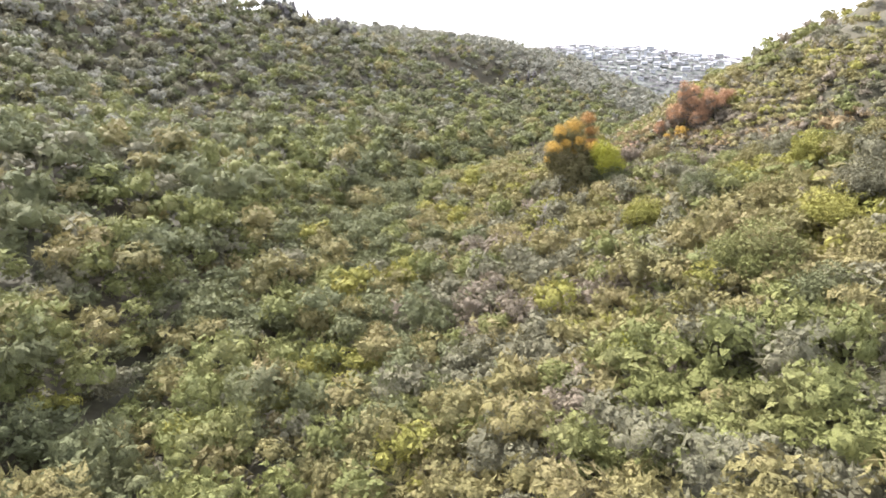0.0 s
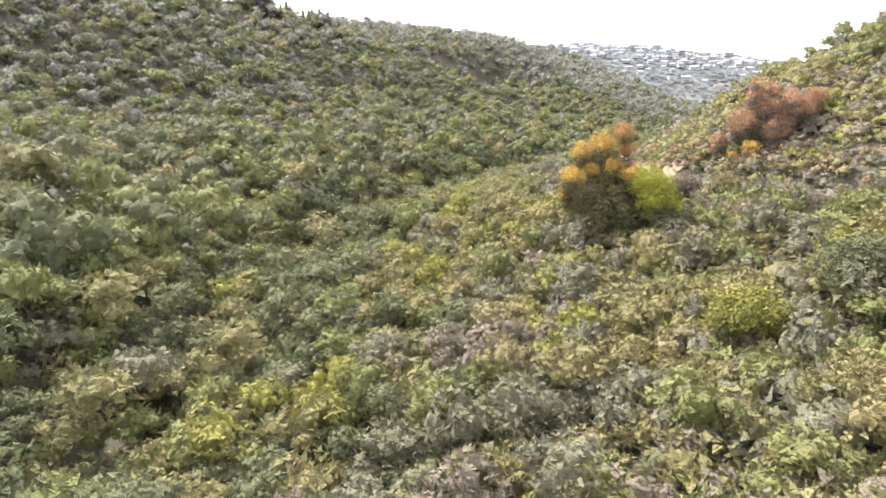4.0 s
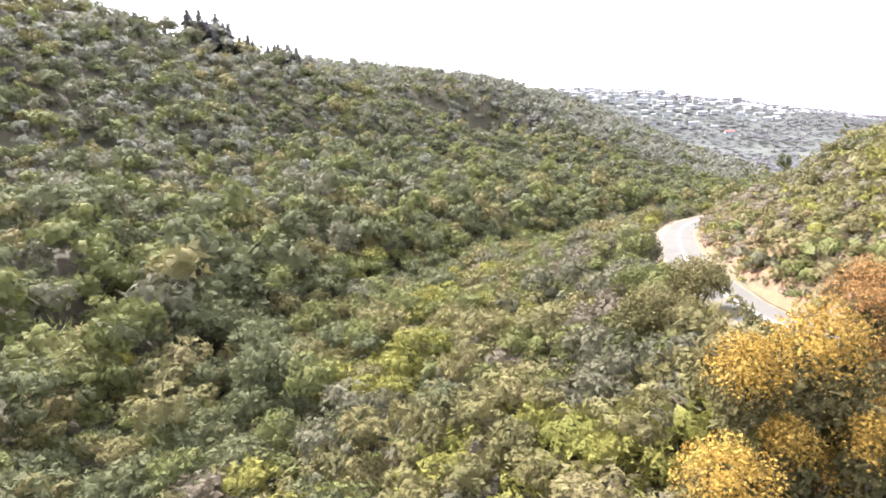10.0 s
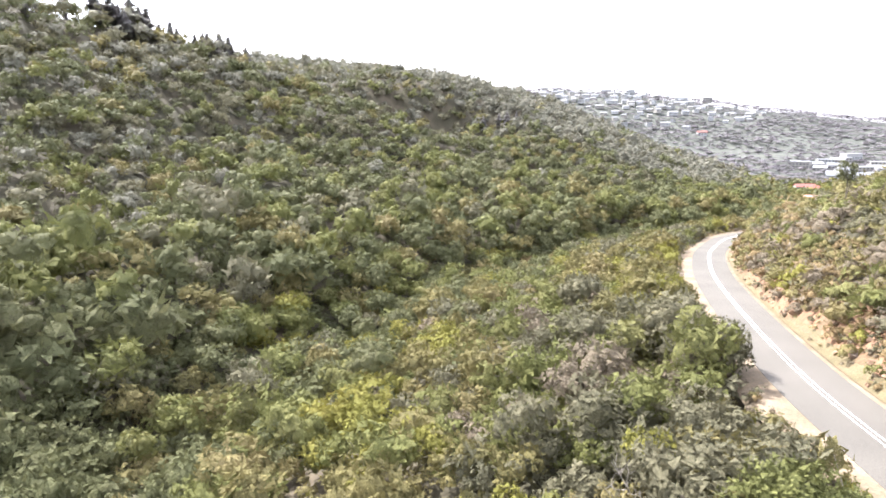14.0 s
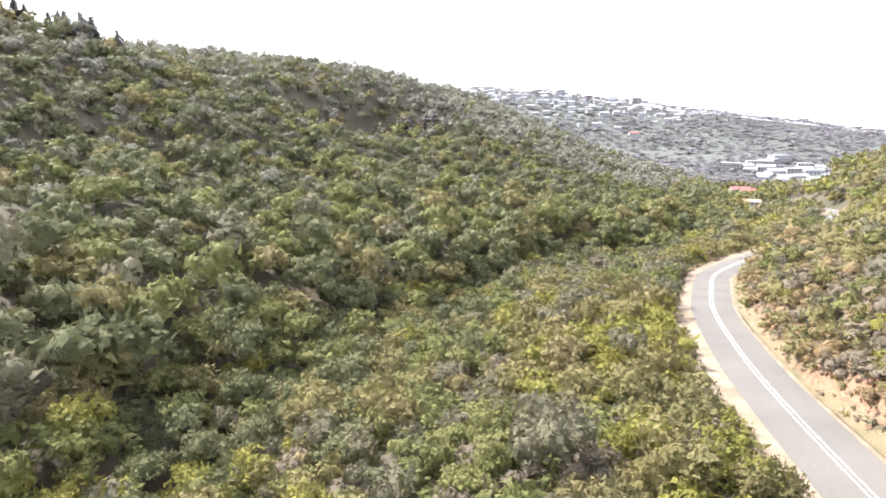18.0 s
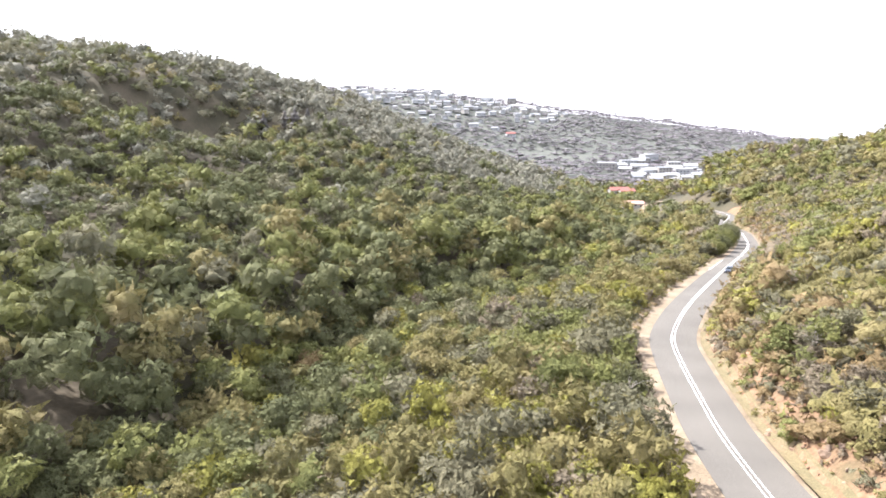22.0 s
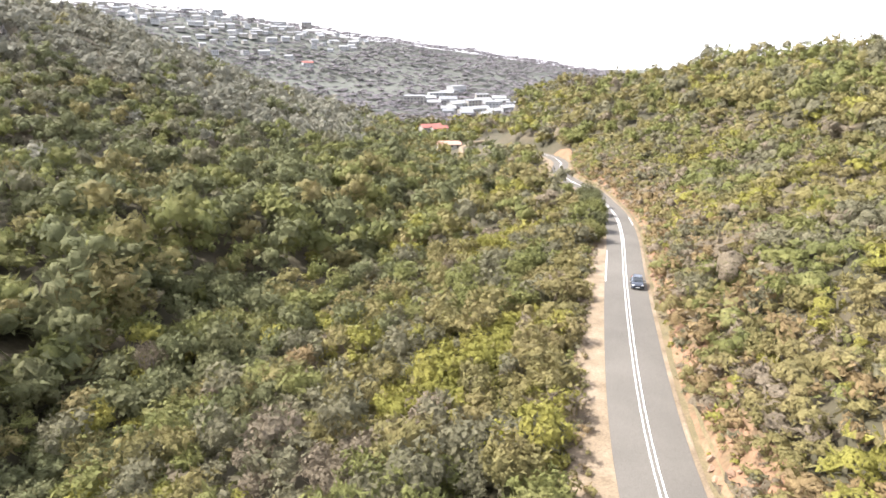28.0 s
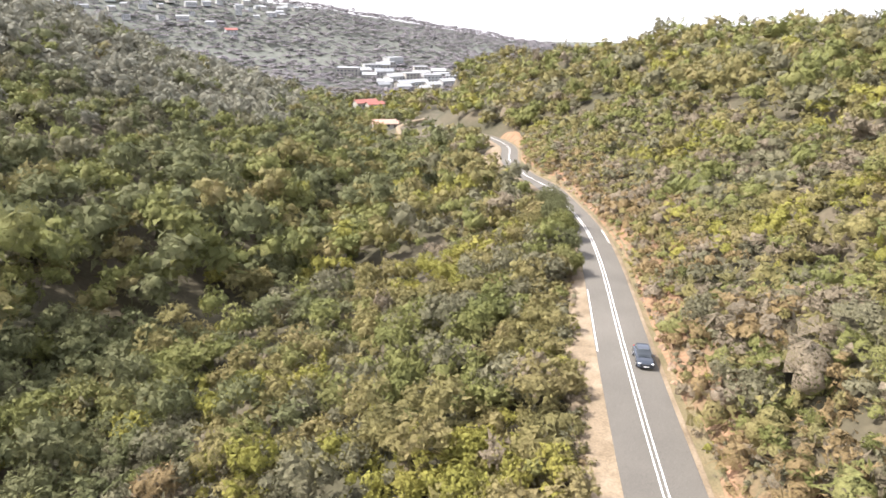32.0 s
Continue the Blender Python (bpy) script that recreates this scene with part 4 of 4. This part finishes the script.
def bare_tree(name, label, x, y, h, seed, lean=0.2):
    """A leafless grey tree: forked stems and twigs."""
    r = np.random.RandomState(seed)
    root = tagged(new(name), label, "dead tree", "bare trees")
    root.matrix_world = pose(x, y, ground_z(x, y) - 0.1)
    top = np.array([r.normal() * lean * h, r.normal() * lean * h, h])
    part("trunk", sheet("trunk", *tube(bent((0, 0, 0), top, r, 0.06, 6), np.linspace(0.03 * h + 0.03, 0.02, 6), 6), [PALE_BARK]), root)
    for _ in range(14):
        a = top * r.uniform(0.3, 0.95)
        b = a + r.normal(size=3) * (0.28 * h, 0.28 * h, 0.12 * h) + (0, 0, 0.18 * h)
        twigs = [tube(bent(a, b, r, 0.08), np.linspace(0.032, 0.009, 4), 4)]
        for _ in range(3):
            m = a + (b - a) * r.uniform(0.4, 1)
            twigs.append(tube(bent(m, m + r.normal(size=3) * 0.12 * h + (0, 0, 0.06 * h), r, 0.1), np.linspace(0.02, 0.008, 4), 4))
        part("branch", sheet("branch", *joined(twigs), [PALE_BARK]), root)
    return root


for k, (x, y, h) in enumerate(((-18.5, 127, 4.5), (-21, 124.5, 4.0), (-22.0, 122.5, 6.5), (-34, 186, 3.2), (-24, 150, 3.6), (-20, 118, 4.2), (28, 360, 2.6), (36, 372, 2.4), (6, 330, 2.4), (-26, 300, 3.0), (-34, 335, 3.2), (-8, 300, 2.4))):
    bare_tree("bare_tree", "leafless grey tree with twisted branches among scrub", x, y, h, 300 + k)


# ---- shrubs along the road, one by one ----
def shrub_kind(label, mat, seed, leaves):
    root = tagged(new("shrub"), label, "shrub", "shrubs along the road")
    r = np.random.RandomState(seed)
    for _ in range(3):
        part("stem", sheet("stem", *tube(bent((0, 0, -0.2), (r.normal() * 0.3, r.normal() * 0.3, 0.7), r, 0.1), np.linspace(0.05, 0.02, 4), 5), [BARK]), root)
    v, f = bush(seed, leaves, 0.085, 9, 0.9)
    part("crown", sheet("crown", v + (0, 0, 0.62), f, [mat], smooth=False), root)
    return root


kinds = [shrub_kind(label, SPECIES[k], 500 + k, 420) for label, k in (
    ("olive-green rounded shrub on the slope by the road", OLIVE), ("bright lime-green shrub on the slope by the road", LIME),
    ("grey-green bushy shrub on the slope by the road", GREY), ("dark green dense shrub on the slope by the road", DARK),
    ("fresh green shrub on the slope by the road", GREEN), ("dry grey twiggy shrub on the slope by the road", DRY))]
r = np.random.RandomState(5)
spots = []
while len(spots) < 290:
    k = r.randint(len(road_line))
    c, ry = road_line[k], road_line[k, 1]
    if not 165 < ry < 430:
        continue
    t = road_line[min(k + 1, len(road_line) - 1)] - road_line[k - 1]
    t /= np.linalg.norm(t)
    below = r.uniform() < 0.62
    size = r.uniform(1.1, 2.1) * (1.0 if below else 0.6)
    off = -(5.3 + size * 0.75 + abs(r.normal()) * 7) if below else 6.0 + size * 0.8 + abs(r.normal()) * 7
    q = c + np.array([t[1], -t[0]]) * off
    if all((q[0] - a) ** 2 + (q[1] - b) ** 2 > 2.2 for a, b, *_ in spots):
        spots.append((q[0], q[1], size, off))
SX = np.array([s[0] for s in spots])
SY = np.array([s[1] for s in spots])
SZ, SDR, SDV = land(SX, SY)
SK = species_at(SX, SY, SDR, SDV, r)
for k, (x, y, size, off) in enumerate(spots):
    kind = kinds[SK[k] if SK[k] < 6 else OLIVE]
    m = Matrix.Translation((x, y, SZ[k] - 0.1)) @ Matrix.Rotation(r.uniform(0, 6.28), 4, "Z") @ Matrix.Scale(size, 4)
    if k < 6:
        kinds[k].matrix_world = Matrix.Translation((x, y, SZ[k] - 0.1)) @ Matrix.Scale(size, 4)
    else:
        copy_thing(kind, m)


# ---- rocks on the cutting ----
def rock_mesh(seed):
    r = np.random.RandomState(seed)
    v, f = ico(2)
    w = v.copy()
    for _ in range(9):
        n = r.normal(size=3)
        n /= np.linalg.norm(n)
        cut = r.uniform(0.45, 0.85)
        over = w @ n - cut
        w -= np.maximum(over, 0)[:, None] * n
    return sheet("rock", w * (1.0, r.uniform(0.6, 0.9), r.uniform(0.5, 0.8)), f, [ROCK], smooth=False)


rocks = [rock_mesh(k) for k in range(7)]
r = np.random.RandomState(17)
n = 0
while n < 230:
    k = r.randint(len(road_line))
    c = road_line[k]
    here = waves(np.array([c[0]]), np.array([c[1]]), 9, 26.0, 2)[0]
    if not 168 < c[1] < 460 or r.uniform() > 0.35 + here:
        continue
    t = road_line[min(k + 1, len(road_line) - 1)] - road_line[k - 1]
    t /= np.linalg.norm(t)
    q = c + np.array([t[1], -t[0]]) * 3.9 + abs(r.normal()) * 1.9
    s = abs(r.normal()) * 0.3 + 0.16
    ob = tagged(new("rock", rocks[n % 7]), "broken reddish-brown rock on the road cutting", "rock", "rocks on the cutting")
    ob.matrix_world = Matrix.Translation((q[0], q[1], ground_z(*q) + 0.12 * s)) @ Euler((r.uniform(-0.4, 0.4), r.uniform(-0.4, 0.4), r.uniform(0, 6.28))).to_matrix().to_4x4() @ Matrix.Scale(s, 4)
    n += 1


# ---- buildings ----
WALL_WHITE = noisy("white_render", ((0.30, 0.30, 0.29), (0.36, 0.36, 0.35)), 0.3, 2.0, bump=0.1, random_object=0.12)
WALL_CREAM = noisy("cream_render", ((0.26, 0.245, 0.22), (0.31, 0.295, 0.265)), 0.3, 2.0, bump=0.1, random_object=0.12)
ROOF_RED = noisy("red_roof_sheets", ((0.21, 0.075, 0.06), (0.25, 0.09, 0.07)), 0.3, 1.5, rough=0.5, bump=0.2)
ROOF_PINK = noisy("faded_roof_tiles", ((0.32, 0.19, 0.15), (0.36, 0.22, 0.175)), 0.3, 2.0, bump=0.3)
ROOF_GREY = noisy("grey_roof_sheets", ((0.18, 0.185, 0.19), (0.24, 0.245, 0.25)), 0.3, 1.5, rough=0.5, bump=0.2, random_object=0.3)
ROOF_WHITE = noisy("white_roof_sheets", ((0.21, 0.21, 0.21), (0.26, 0.26, 0.26)), 0.3, 1.5, rough=0.5, bump=0.2)
PANE = noisy("dark_pane", ((0.05, 0.06, 0.07), (0.08, 0.09, 0.10)), 0.5, 2.0, rough=0.15, bump=0)
LAWN = noisy("mown_lawn", ((0.16, 0.24, 0.06), (0.20, 0.29, 0.07)), 0.2, 2.0, bump=0.3)


def box_mesh(name, x0, x1, y0, y1, z0, z1, mat, bevel=0.06):
    bm = bmesh.new()
    bmesh.ops.create_cube(bm, size=1.0)
    for v in bm.verts:
        v.co = ((x0 + x1) / 2 + v.co.x * (x1 - x0), (y0 + y1) / 2 + v.co.y * (y1 - y0), (z0 + z1) / 2 + v.co.z * (z1 - z0))
    if bevel:
        bmesh.ops.bevel(bm, geom=bm.edges[:], offset=bevel, segments=1, affect="EDGES")
    me = bpy.data.meshes.new(name)
    bm.to_mesh(me)
    bm.free()
    me.materials.append(mat)
    return me


def gable_mesh(w, d, z, rise, over, mat):
    """A pitched roof with thickness, its ridge along x."""
    a, b, t = w / 2 + over, d / 2 + over, 0.18
    drop = rise * over / (d / 2)
    v, f = [], []
    for s in (0, t):
        v += [(-a, -b, z - drop + s), (a, -b, z - drop + s), (a, 0, z + rise + s), (-a, 0, z + rise + s), (-a, b, z - drop + s), (a, b, z - drop + s)]
    f = [(6, 7, 8, 9), (9, 8, 11, 10), (0, 3, 2, 1), (3, 4, 5, 2), (0, 1, 7, 6), (4, 10, 11, 5), (0, 6, 9, 3), (3, 9, 10, 4), (1, 2, 8, 7), (2, 5, 11, 8)]
    me = bpy.data.meshes.new("roof")
    me.from_pydata(v, [], f)
    me.materials.append(mat)
    me.update()
    return me


def house(name, label, w, d, h, wall, roof, pitched=True, storeys=1, group=""):
    root = tagged(new(name), label, "house", group)
    part("wall", box_mesh("wall", -w / 2, w / 2, -d / 2, d / 2, -3.0, h, wall), root)
    if pitched:
        rise = 0.22 * d
        part("roof", gable_mesh(w, d, h, rise, 0.6, roof), root)
        for s in (-1, 1):
            a, b = s * (w / 2 - 0.02), s * (w / 2 - 0.3)
            gable = bpy.data.meshes.new("gable")
            gable.from_pydata([(a, -d / 2, h - 0.05), (a, d / 2, h - 0.05), (a, 0, h + rise - 0.1), (b, -d / 2, h - 0.05), (b, d / 2, h - 0.05), (b, 0, h + rise - 0.1)], [], [(0, 2, 1), (3, 4, 5), (0, 1, 4, 3), (1, 2, 5, 4), (2, 0, 3, 5)])
            gable.materials.append(wall)
            part("gable", gable, root)
    else:
        part("roof", box_mesh("roof", -w / 2 - 0.3, w / 2 + 0.3, -d / 2 - 0.3, d / 2 + 0.3, h, h + 0.35, roof), root)
    n = max(2, int(w / 3.2))
    for s in range(storeys):
        z = 0.9 + s * 2.9
        for k in range(n):
            x = -w / 2 + w * (k + 0.5) / n
            if s == 0 and k == n // 2:
                part("door", box_mesh("door", x - 0.5, x + 0.5, -d / 2 - 0.04, -d / 2 + 0.05, 0.0, 2.05, BARK, 0), root)
            else:
                part("window", box_mesh("window", x - 0.75, x + 0.75, -d / 2 - 0.04, -d / 2 + 0.05, z, z + 1.25, PANE, 0), root)
    return root


def settle(ob, x, y, turn, lift=0.0):
    ob.matrix_world = pose(x, y, ground_z(x, y) + lift, 0, 0, turn)
    CLEAR.append((x, y, 9.0))
    return ob


# the white buildings at the end of the valley
town = ((133, 952, 21, 12, 7, 0, 1), (150, 962, 15, 10, 4, 1, 0), (163, 975, 17, 10, 6, 0, 0), (178, 985, 14, 10, 4, 1, 1), (199, 1015, 20, 12, 9, 0, 0), (186, 992, 13, 9, 6, 0, 1), (168, 950, 18, 11, 4, 1, 0),
        (150, 938, 13, 9, 4, 1, 1), (172, 930, 19, 11, 4, 1, 0), (189, 930, 15, 10, 6, 0, 1), (205, 945, 17, 10, 4, 1, 0), (158, 915, 14, 9, 4, 1, 0), (174, 905, 17, 10, 4, 1, 1), (190, 908, 14, 9, 4, 1, 0),
        (206, 918, 18, 11, 7, 0, 0), (221, 930, 15, 10, 6, 0, 1), (214, 900, 16, 10, 4, 1, 0), (197, 893, 13, 9, 4, 1, 1), (168, 889, 12, 9, 4, 1, 0), (228, 912, 18, 10, 6, 0, 0), (183, 878, 12, 8, 4, 1, 1), (152, 900, 11, 8, 4, 1, 0), (212, 965, 14, 10, 6, 0, 1), (226, 950, 14, 10, 4, 1, 0))
for k, (x, y, w, d, h, pitched, cream) in enumerate(town):
    settle(house("town_building", "white flat-roofed block in the valley town" if not pitched else "white town house with a pale pitched roof", w, d, h, WALL_CREAM if cream else WALL_WHITE, ROOF_WHITE if k % 3 else ROOF_GREY, bool(pitched), 2 if h > 5 else 1, "valley town"), x, y, (k * 37) % 50 - 25)
red = settle(house("red_roofed_house", "long low house with a dull red pitched roof", 16, 9, 3.6, WALL_CREAM, ROOF_RED), 104, 790, 8, 1.0)
settle(house("red_roofed_wing", "low outbuilding with a dull red pitched roof", 12, 7, 3.0, WALL_CREAM, ROOF_RED), 108, 779, 8, 0.8)
settle(house("pink_roofed_house", "small house with a faded pinkish tiled roof", 13, 8, 3.2, WALL_CREAM, ROOF_PINK), 86, 686, -12, 1.0)
settle(house("pink_roofed_shed", "small shed with a faded pinkish roof", 7, 5, 2.6, WALL_CREAM, ROOF_PINK), 86.5, 674, -12, 0.9)
lx, ly = np.meshgrid(np.linspace(74, 96, 7), np.linspace(774, 786, 5))
lz = land(lx.ravel(), ly.ravel())[0] + 0.5
c = (np.arange(4)[:, None] * 7 + np.arange(6)[None]).ravel()
tagged(new("lawn", sheet("lawn", np.stack([lx.ravel(), ly.ravel(), lz], 1), np.stack([c, c + 1, c + 8, c + 7], 1), [LAWN])), "bright green mown lawn beside the house", "lawn", kind="structure")
CLEAR.extend([(80, 780, 8), (90, 780, 8), (95, 770, 10), (85, 768, 10), (75, 770, 9), (105, 770, 9), (114, 772, 9), (104, 782, 9), (88, 678, 8), (92, 667, 6), (86, 668, 6), (80, 684, 7), (84, 656, 5), (90, 664, 5), (80, 674, 6), (98, 766, 12), (106, 764, 10), (92, 758, 9)])

# the village on the far hill
kinds_of_house = [house("hillside_house", label, w, d, h, wall, roof, pitched, st, "hillside houses") for label, w, d, h, wall, roof, pitched, st in (
    ("white house with a grey pitched roof on the hillside", 15, 9, 4.5, WALL_WHITE, ROOF_GREY, True, 1), ("white two-storey house on the hillside", 13, 10, 6.5, WALL_WHITE, ROOF_WHITE, False, 2),
    ("cream house with a pale roof on the hillside", 17, 9, 4.0, WALL_CREAM, ROOF_WHITE, True, 1), ("pale long house on the hillside", 20, 9, 5.0, WALL_WHITE, ROOF_WHITE, True, 1), ("grey-roofed two-storey house on the hillside", 14, 10, 6.0, WALL_CREAM, ROOF_GREY, True, 2))]
r = np.random.RandomState(31)
placed = []
rows = ((1148, -150, 40), (1168, -170, 90), (1188, -180, 130), (1206, -195, 140), (1222, -200, 135), (1238, -210, 120), (1256, -215, 60), (1274, -215, 20))
for y0, xa, xb in rows:
    x = xa + r.uniform(0, 14)
    while x < xb:
        y = y0 + r.normal() * 14
        k = r.randint(5)
        m = pose(x, y, ground_z(x, y) + 0.6, 0, 0, r.uniform(-40, 40)) @ Matrix.Scale(r.uniform(0.45, 0.7), 4)
        if len(placed) < 5 and len(placed) == k:
            kinds_of_house[k].matrix_world = m
        else:
            copy_thing(kinds_of_house[k], m)
        placed.append((x, y))
        CLEAR.append((x, y - 4, 9.0))
        x += r.uniform(9, 27) * (1.5 if y0 < 1180 else 1.0)
for k in range(5):
    if kinds_of_house[k].matrix_world.translation.length < 1:
        kinds_of_house[k].matrix_world = pose(-100 + 40 * k, 1290, ground_z(-100 + 40 * k, 1290) + 0.5)
settle(house("lower_house", "small house with a red roof low on the far hill", 12, 8, 3.5, WALL_WHITE, ROOF_RED), 40, 1100, 10)

# ---- the car ----
CAR_PAINT, n_, l_, b_ = material("dark_car_paint", 0.25)
b_.inputs["Base Color"].default_value = (0.035, 0.042, 0.055, 1)
b_.inputs["Metallic"].default_value, b_.inputs["Coat Weight"].default_value = 0.4, 0.6
CAR_GLASS, n_, l_, b_ = material("tinted_glass", 0.08)
b_.inputs["Base Color"].default_value = (0.03, 0.035, 0.04, 1)
RUBBER, n_, l_, b_ = material("tyre_rubber", 0.85)
b_.inputs["Base Color"].default_value = (0.02, 0.02, 0.02, 1)
ALLOY, n_, l_, b_ = material("wheel_alloy", 0.35)
b_.inputs["Base Color"].default_value, b_.inputs["Metallic"].default_value = (0.5, 0.5, 0.52, 1), 0.9
LAMP, n_, l_, b_ = material("clear_lamp", 0.1)
b_.inputs["Base Color"].default_value = (0.75, 0.76, 0.78, 1)
TAIL, n_, l_, b_ = material("red_lamp", 0.2)
b_.inputs["Base Color"].default_value = (0.4, 0.02, 0.02, 1)
PLATE, n_, l_, b_ = material("plate_white", 0.5)
b_.inputs["Base Color"].default_value = (0.7, 0.7, 0.68, 1)


def lofted(name, stations, mat, smooth=True):
    """Rounded cross sections (y, half width, low z, high z) joined along y."""
    rings = []
    for y, w, lo, hi in stations:
        ang = np.linspace(0, 2 * np.pi, 20, endpoint=False)
        c, s = np.cos(ang), np.sin(ang)
        x = w * np.sign(c) * np.abs(c) ** 0.35
        z = (lo + hi) / 2 + (hi - lo) / 2 * np.sign(s) * np.abs(s) ** 0.45
        rings.append(np.stack([x, np.full(20, y), z], 1))
    v = np.concatenate(rings)
    f = [(k * 20 + i, k * 20 + (i + 1) % 20, (k + 1) * 20 + (i + 1) % 20, (k + 1) * 20 + i) for k in range(len(stations) - 1) for i in range(20)]
    me = bpy.data.meshes.new(name)
    me.from_pydata([tuple(q) for q in v], [], f + [tuple(range(20)), tuple(range(len(v) - 20, len(v)))[::-1]])
    me.materials.append(mat)
    me.polygons.foreach_set("use_smooth", np.full(len(me.polygons), smooth))
    me.update()
    return me


def wheel_mesh(name, radius, width, mat, bevel):
    bm = bmesh.new()
    bmesh.ops.create_cone(bm, cap_ends=True, segments=24, radius1=radius, radius2=radius, depth=width, matrix=Matrix.Rotation(radians(90), 4, "Y"))
    bmesh.ops.bevel(bm, geom=[e for e in bm.edges if len(e.link_faces) == 2 and any(len(q.verts) > 4 for q in e.link_faces)], offset=bevel, segments=2, affect="EDGES")
    me = bpy.data.meshes.new(name)
    bm.to_mesh(me)
    bm.free()
    me.materials.append(mat)
    return me


k = int(np.abs(road_line[:, 1] - 377.0).argmin())
t = road_line[k + 1] - road_line[k - 1]
t /= np.linalg.norm(t)
spot = road_line[k] + np.array([t[1], -t[0]]) * 1.55
car = tagged(new("car"), "dark blue-grey hatchback car driving on the asphalt road", "car")
grade = (table(ROAD_Z, road_line[k + 1, 1]) - table(ROAD_Z, road_line[k - 1, 1])) / np.linalg.norm(road_line[k + 1] - road_line[k - 1])
heading = math.degrees(math.atan2(-t[0], t[1]))
car.matrix_world = pose(spot[0], spot[1], table(ROAD_Z, road_line[k, 1]) + 0.045, math.degrees(math.atan(grade)), 0, heading)
part("body", lofted("body", ((-2.02, 0.62, 0.35, 0.62), (-1.95, 0.80, 0.26, 0.72), (-1.5, 0.86, 0.22, 0.84), (-0.9, 0.875, 0.2, 0.92), (0.6, 0.875, 0.2, 0.95), (1.5, 0.865, 0.22, 0.97), (1.92, 0.82, 0.28, 0.92), (2.0, 0.7, 0.36, 0.8)), CAR_PAINT), car)
part("glasshouse", lofted("glasshouse", ((-1.0, 0.70, 0.86, 0.93), (-0.45, 0.70, 0.86, 1.25), (-0.2, 0.66, 0.88, 1.38), (0.9, 0.66, 0.88, 1.42), (1.4, 0.66, 0.88, 1.34), (1.75, 0.68, 0.88, 0.98)), CAR_GLASS), car, "tinted windows")
part("roof", lofted("roof", ((-0.22, 0.56, 1.37, 1.40), (0.0, 0.60, 1.38, 1.44), (0.8, 0.60, 1.40, 1.465), (1.35, 0.56, 1.33, 1.41)), CAR_PAINT), car)
part("bumper", lofted("bumper", ((-2.08, 0.55, 0.28, 0.48), (-2.03, 0.74, 0.24, 0.52), (-1.9, 0.84, 0.22, 0.5)), CAR_PAINT), car)
part("grille", box_mesh("grille", -0.42, 0.42, -2.06, -1.96, 0.5, 0.6, RUBBER, 0.02), car)
part("number_plate", box_mesh("number_plate", -0.26, 0.26, -2.11, -2.08, 0.34, 0.45, PLATE, 0), car, "plain pale plate")
for s in (-1, 1):
    part("headlight", box_mesh("headlight", s * 0.62 - 0.15, s * 0.62 + 0.15, -1.99, -1.86, 0.6, 0.72, LAMP, 0.03), car, "clear headlight")
    part("tail_light", box_mesh("tail_light", s * 0.68 - 0.1, s * 0.68 + 0.1, 1.9, 1.985, 0.68, 0.9, TAIL, 0.02), car, "red tail light")
    part("mirror", box_mesh("mirror", s * 0.96 - 0.1, s * 0.96 + 0.1, -0.66, -0.52, 0.92, 1.04, CAR_PAINT, 0.03), car)
    for y in (-1.28, 1.25):
        tyre = part("wheel", wheel_mesh("wheel", 0.31, 0.2, RUBBER, 0.04), car, "black tyre")
        tyre.matrix_local = Matrix.Translation((s * 0.78, y, 0.31))
        part("rim", wheel_mesh("rim", 0.2, 0.215, ALLOY, 0.02), tyre, "silver wheel rim")


# ---- the mass of the vegetation ----
grow("near_scrub", "mixed lime, olive and grey-green scrub covering the slopes", 3.25, 0, 62, 176, 0.108, 7, (-130, 80, 0, 440), 1, 0.66)
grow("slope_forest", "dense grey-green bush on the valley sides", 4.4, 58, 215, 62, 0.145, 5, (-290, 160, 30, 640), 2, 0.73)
grow("far_forest", "distant forest on the hillsides, haze painted into its silvery colour", 6.0, 209, 900, 22, 0.23, 3, (-440, 230, 60, 880), 3, 0.68)
grow("hill_heath", "heath and trees on the distant hill, paled by painted haze", 8.0, 230, 3000, 8, 0.24, 2, (-420, 620, 880, 1330), 4, 0.8)
low_scrub("bank_scrub", "low dry scrub above the road cutting", 1.75, (-45, 110, 40, 545), 1, 20, 0.18, 5, 0.92)
grow("undergrowth", "low dark undergrowth between the taller bushes", 2.6, 0, 42, 20, 0.2, 2, (-100, 60, 20, 420), 8, 0.5)
low_scrub("verge_scrub", "low green scrub along the sandy verge", 2.2, (-60, 90, 150, 520), -1, 44, 0.16, 6, 0.72)
tufts("bank_tufts", "dry tufts and seedlings at the edge of the gravel", 0.8, 7)
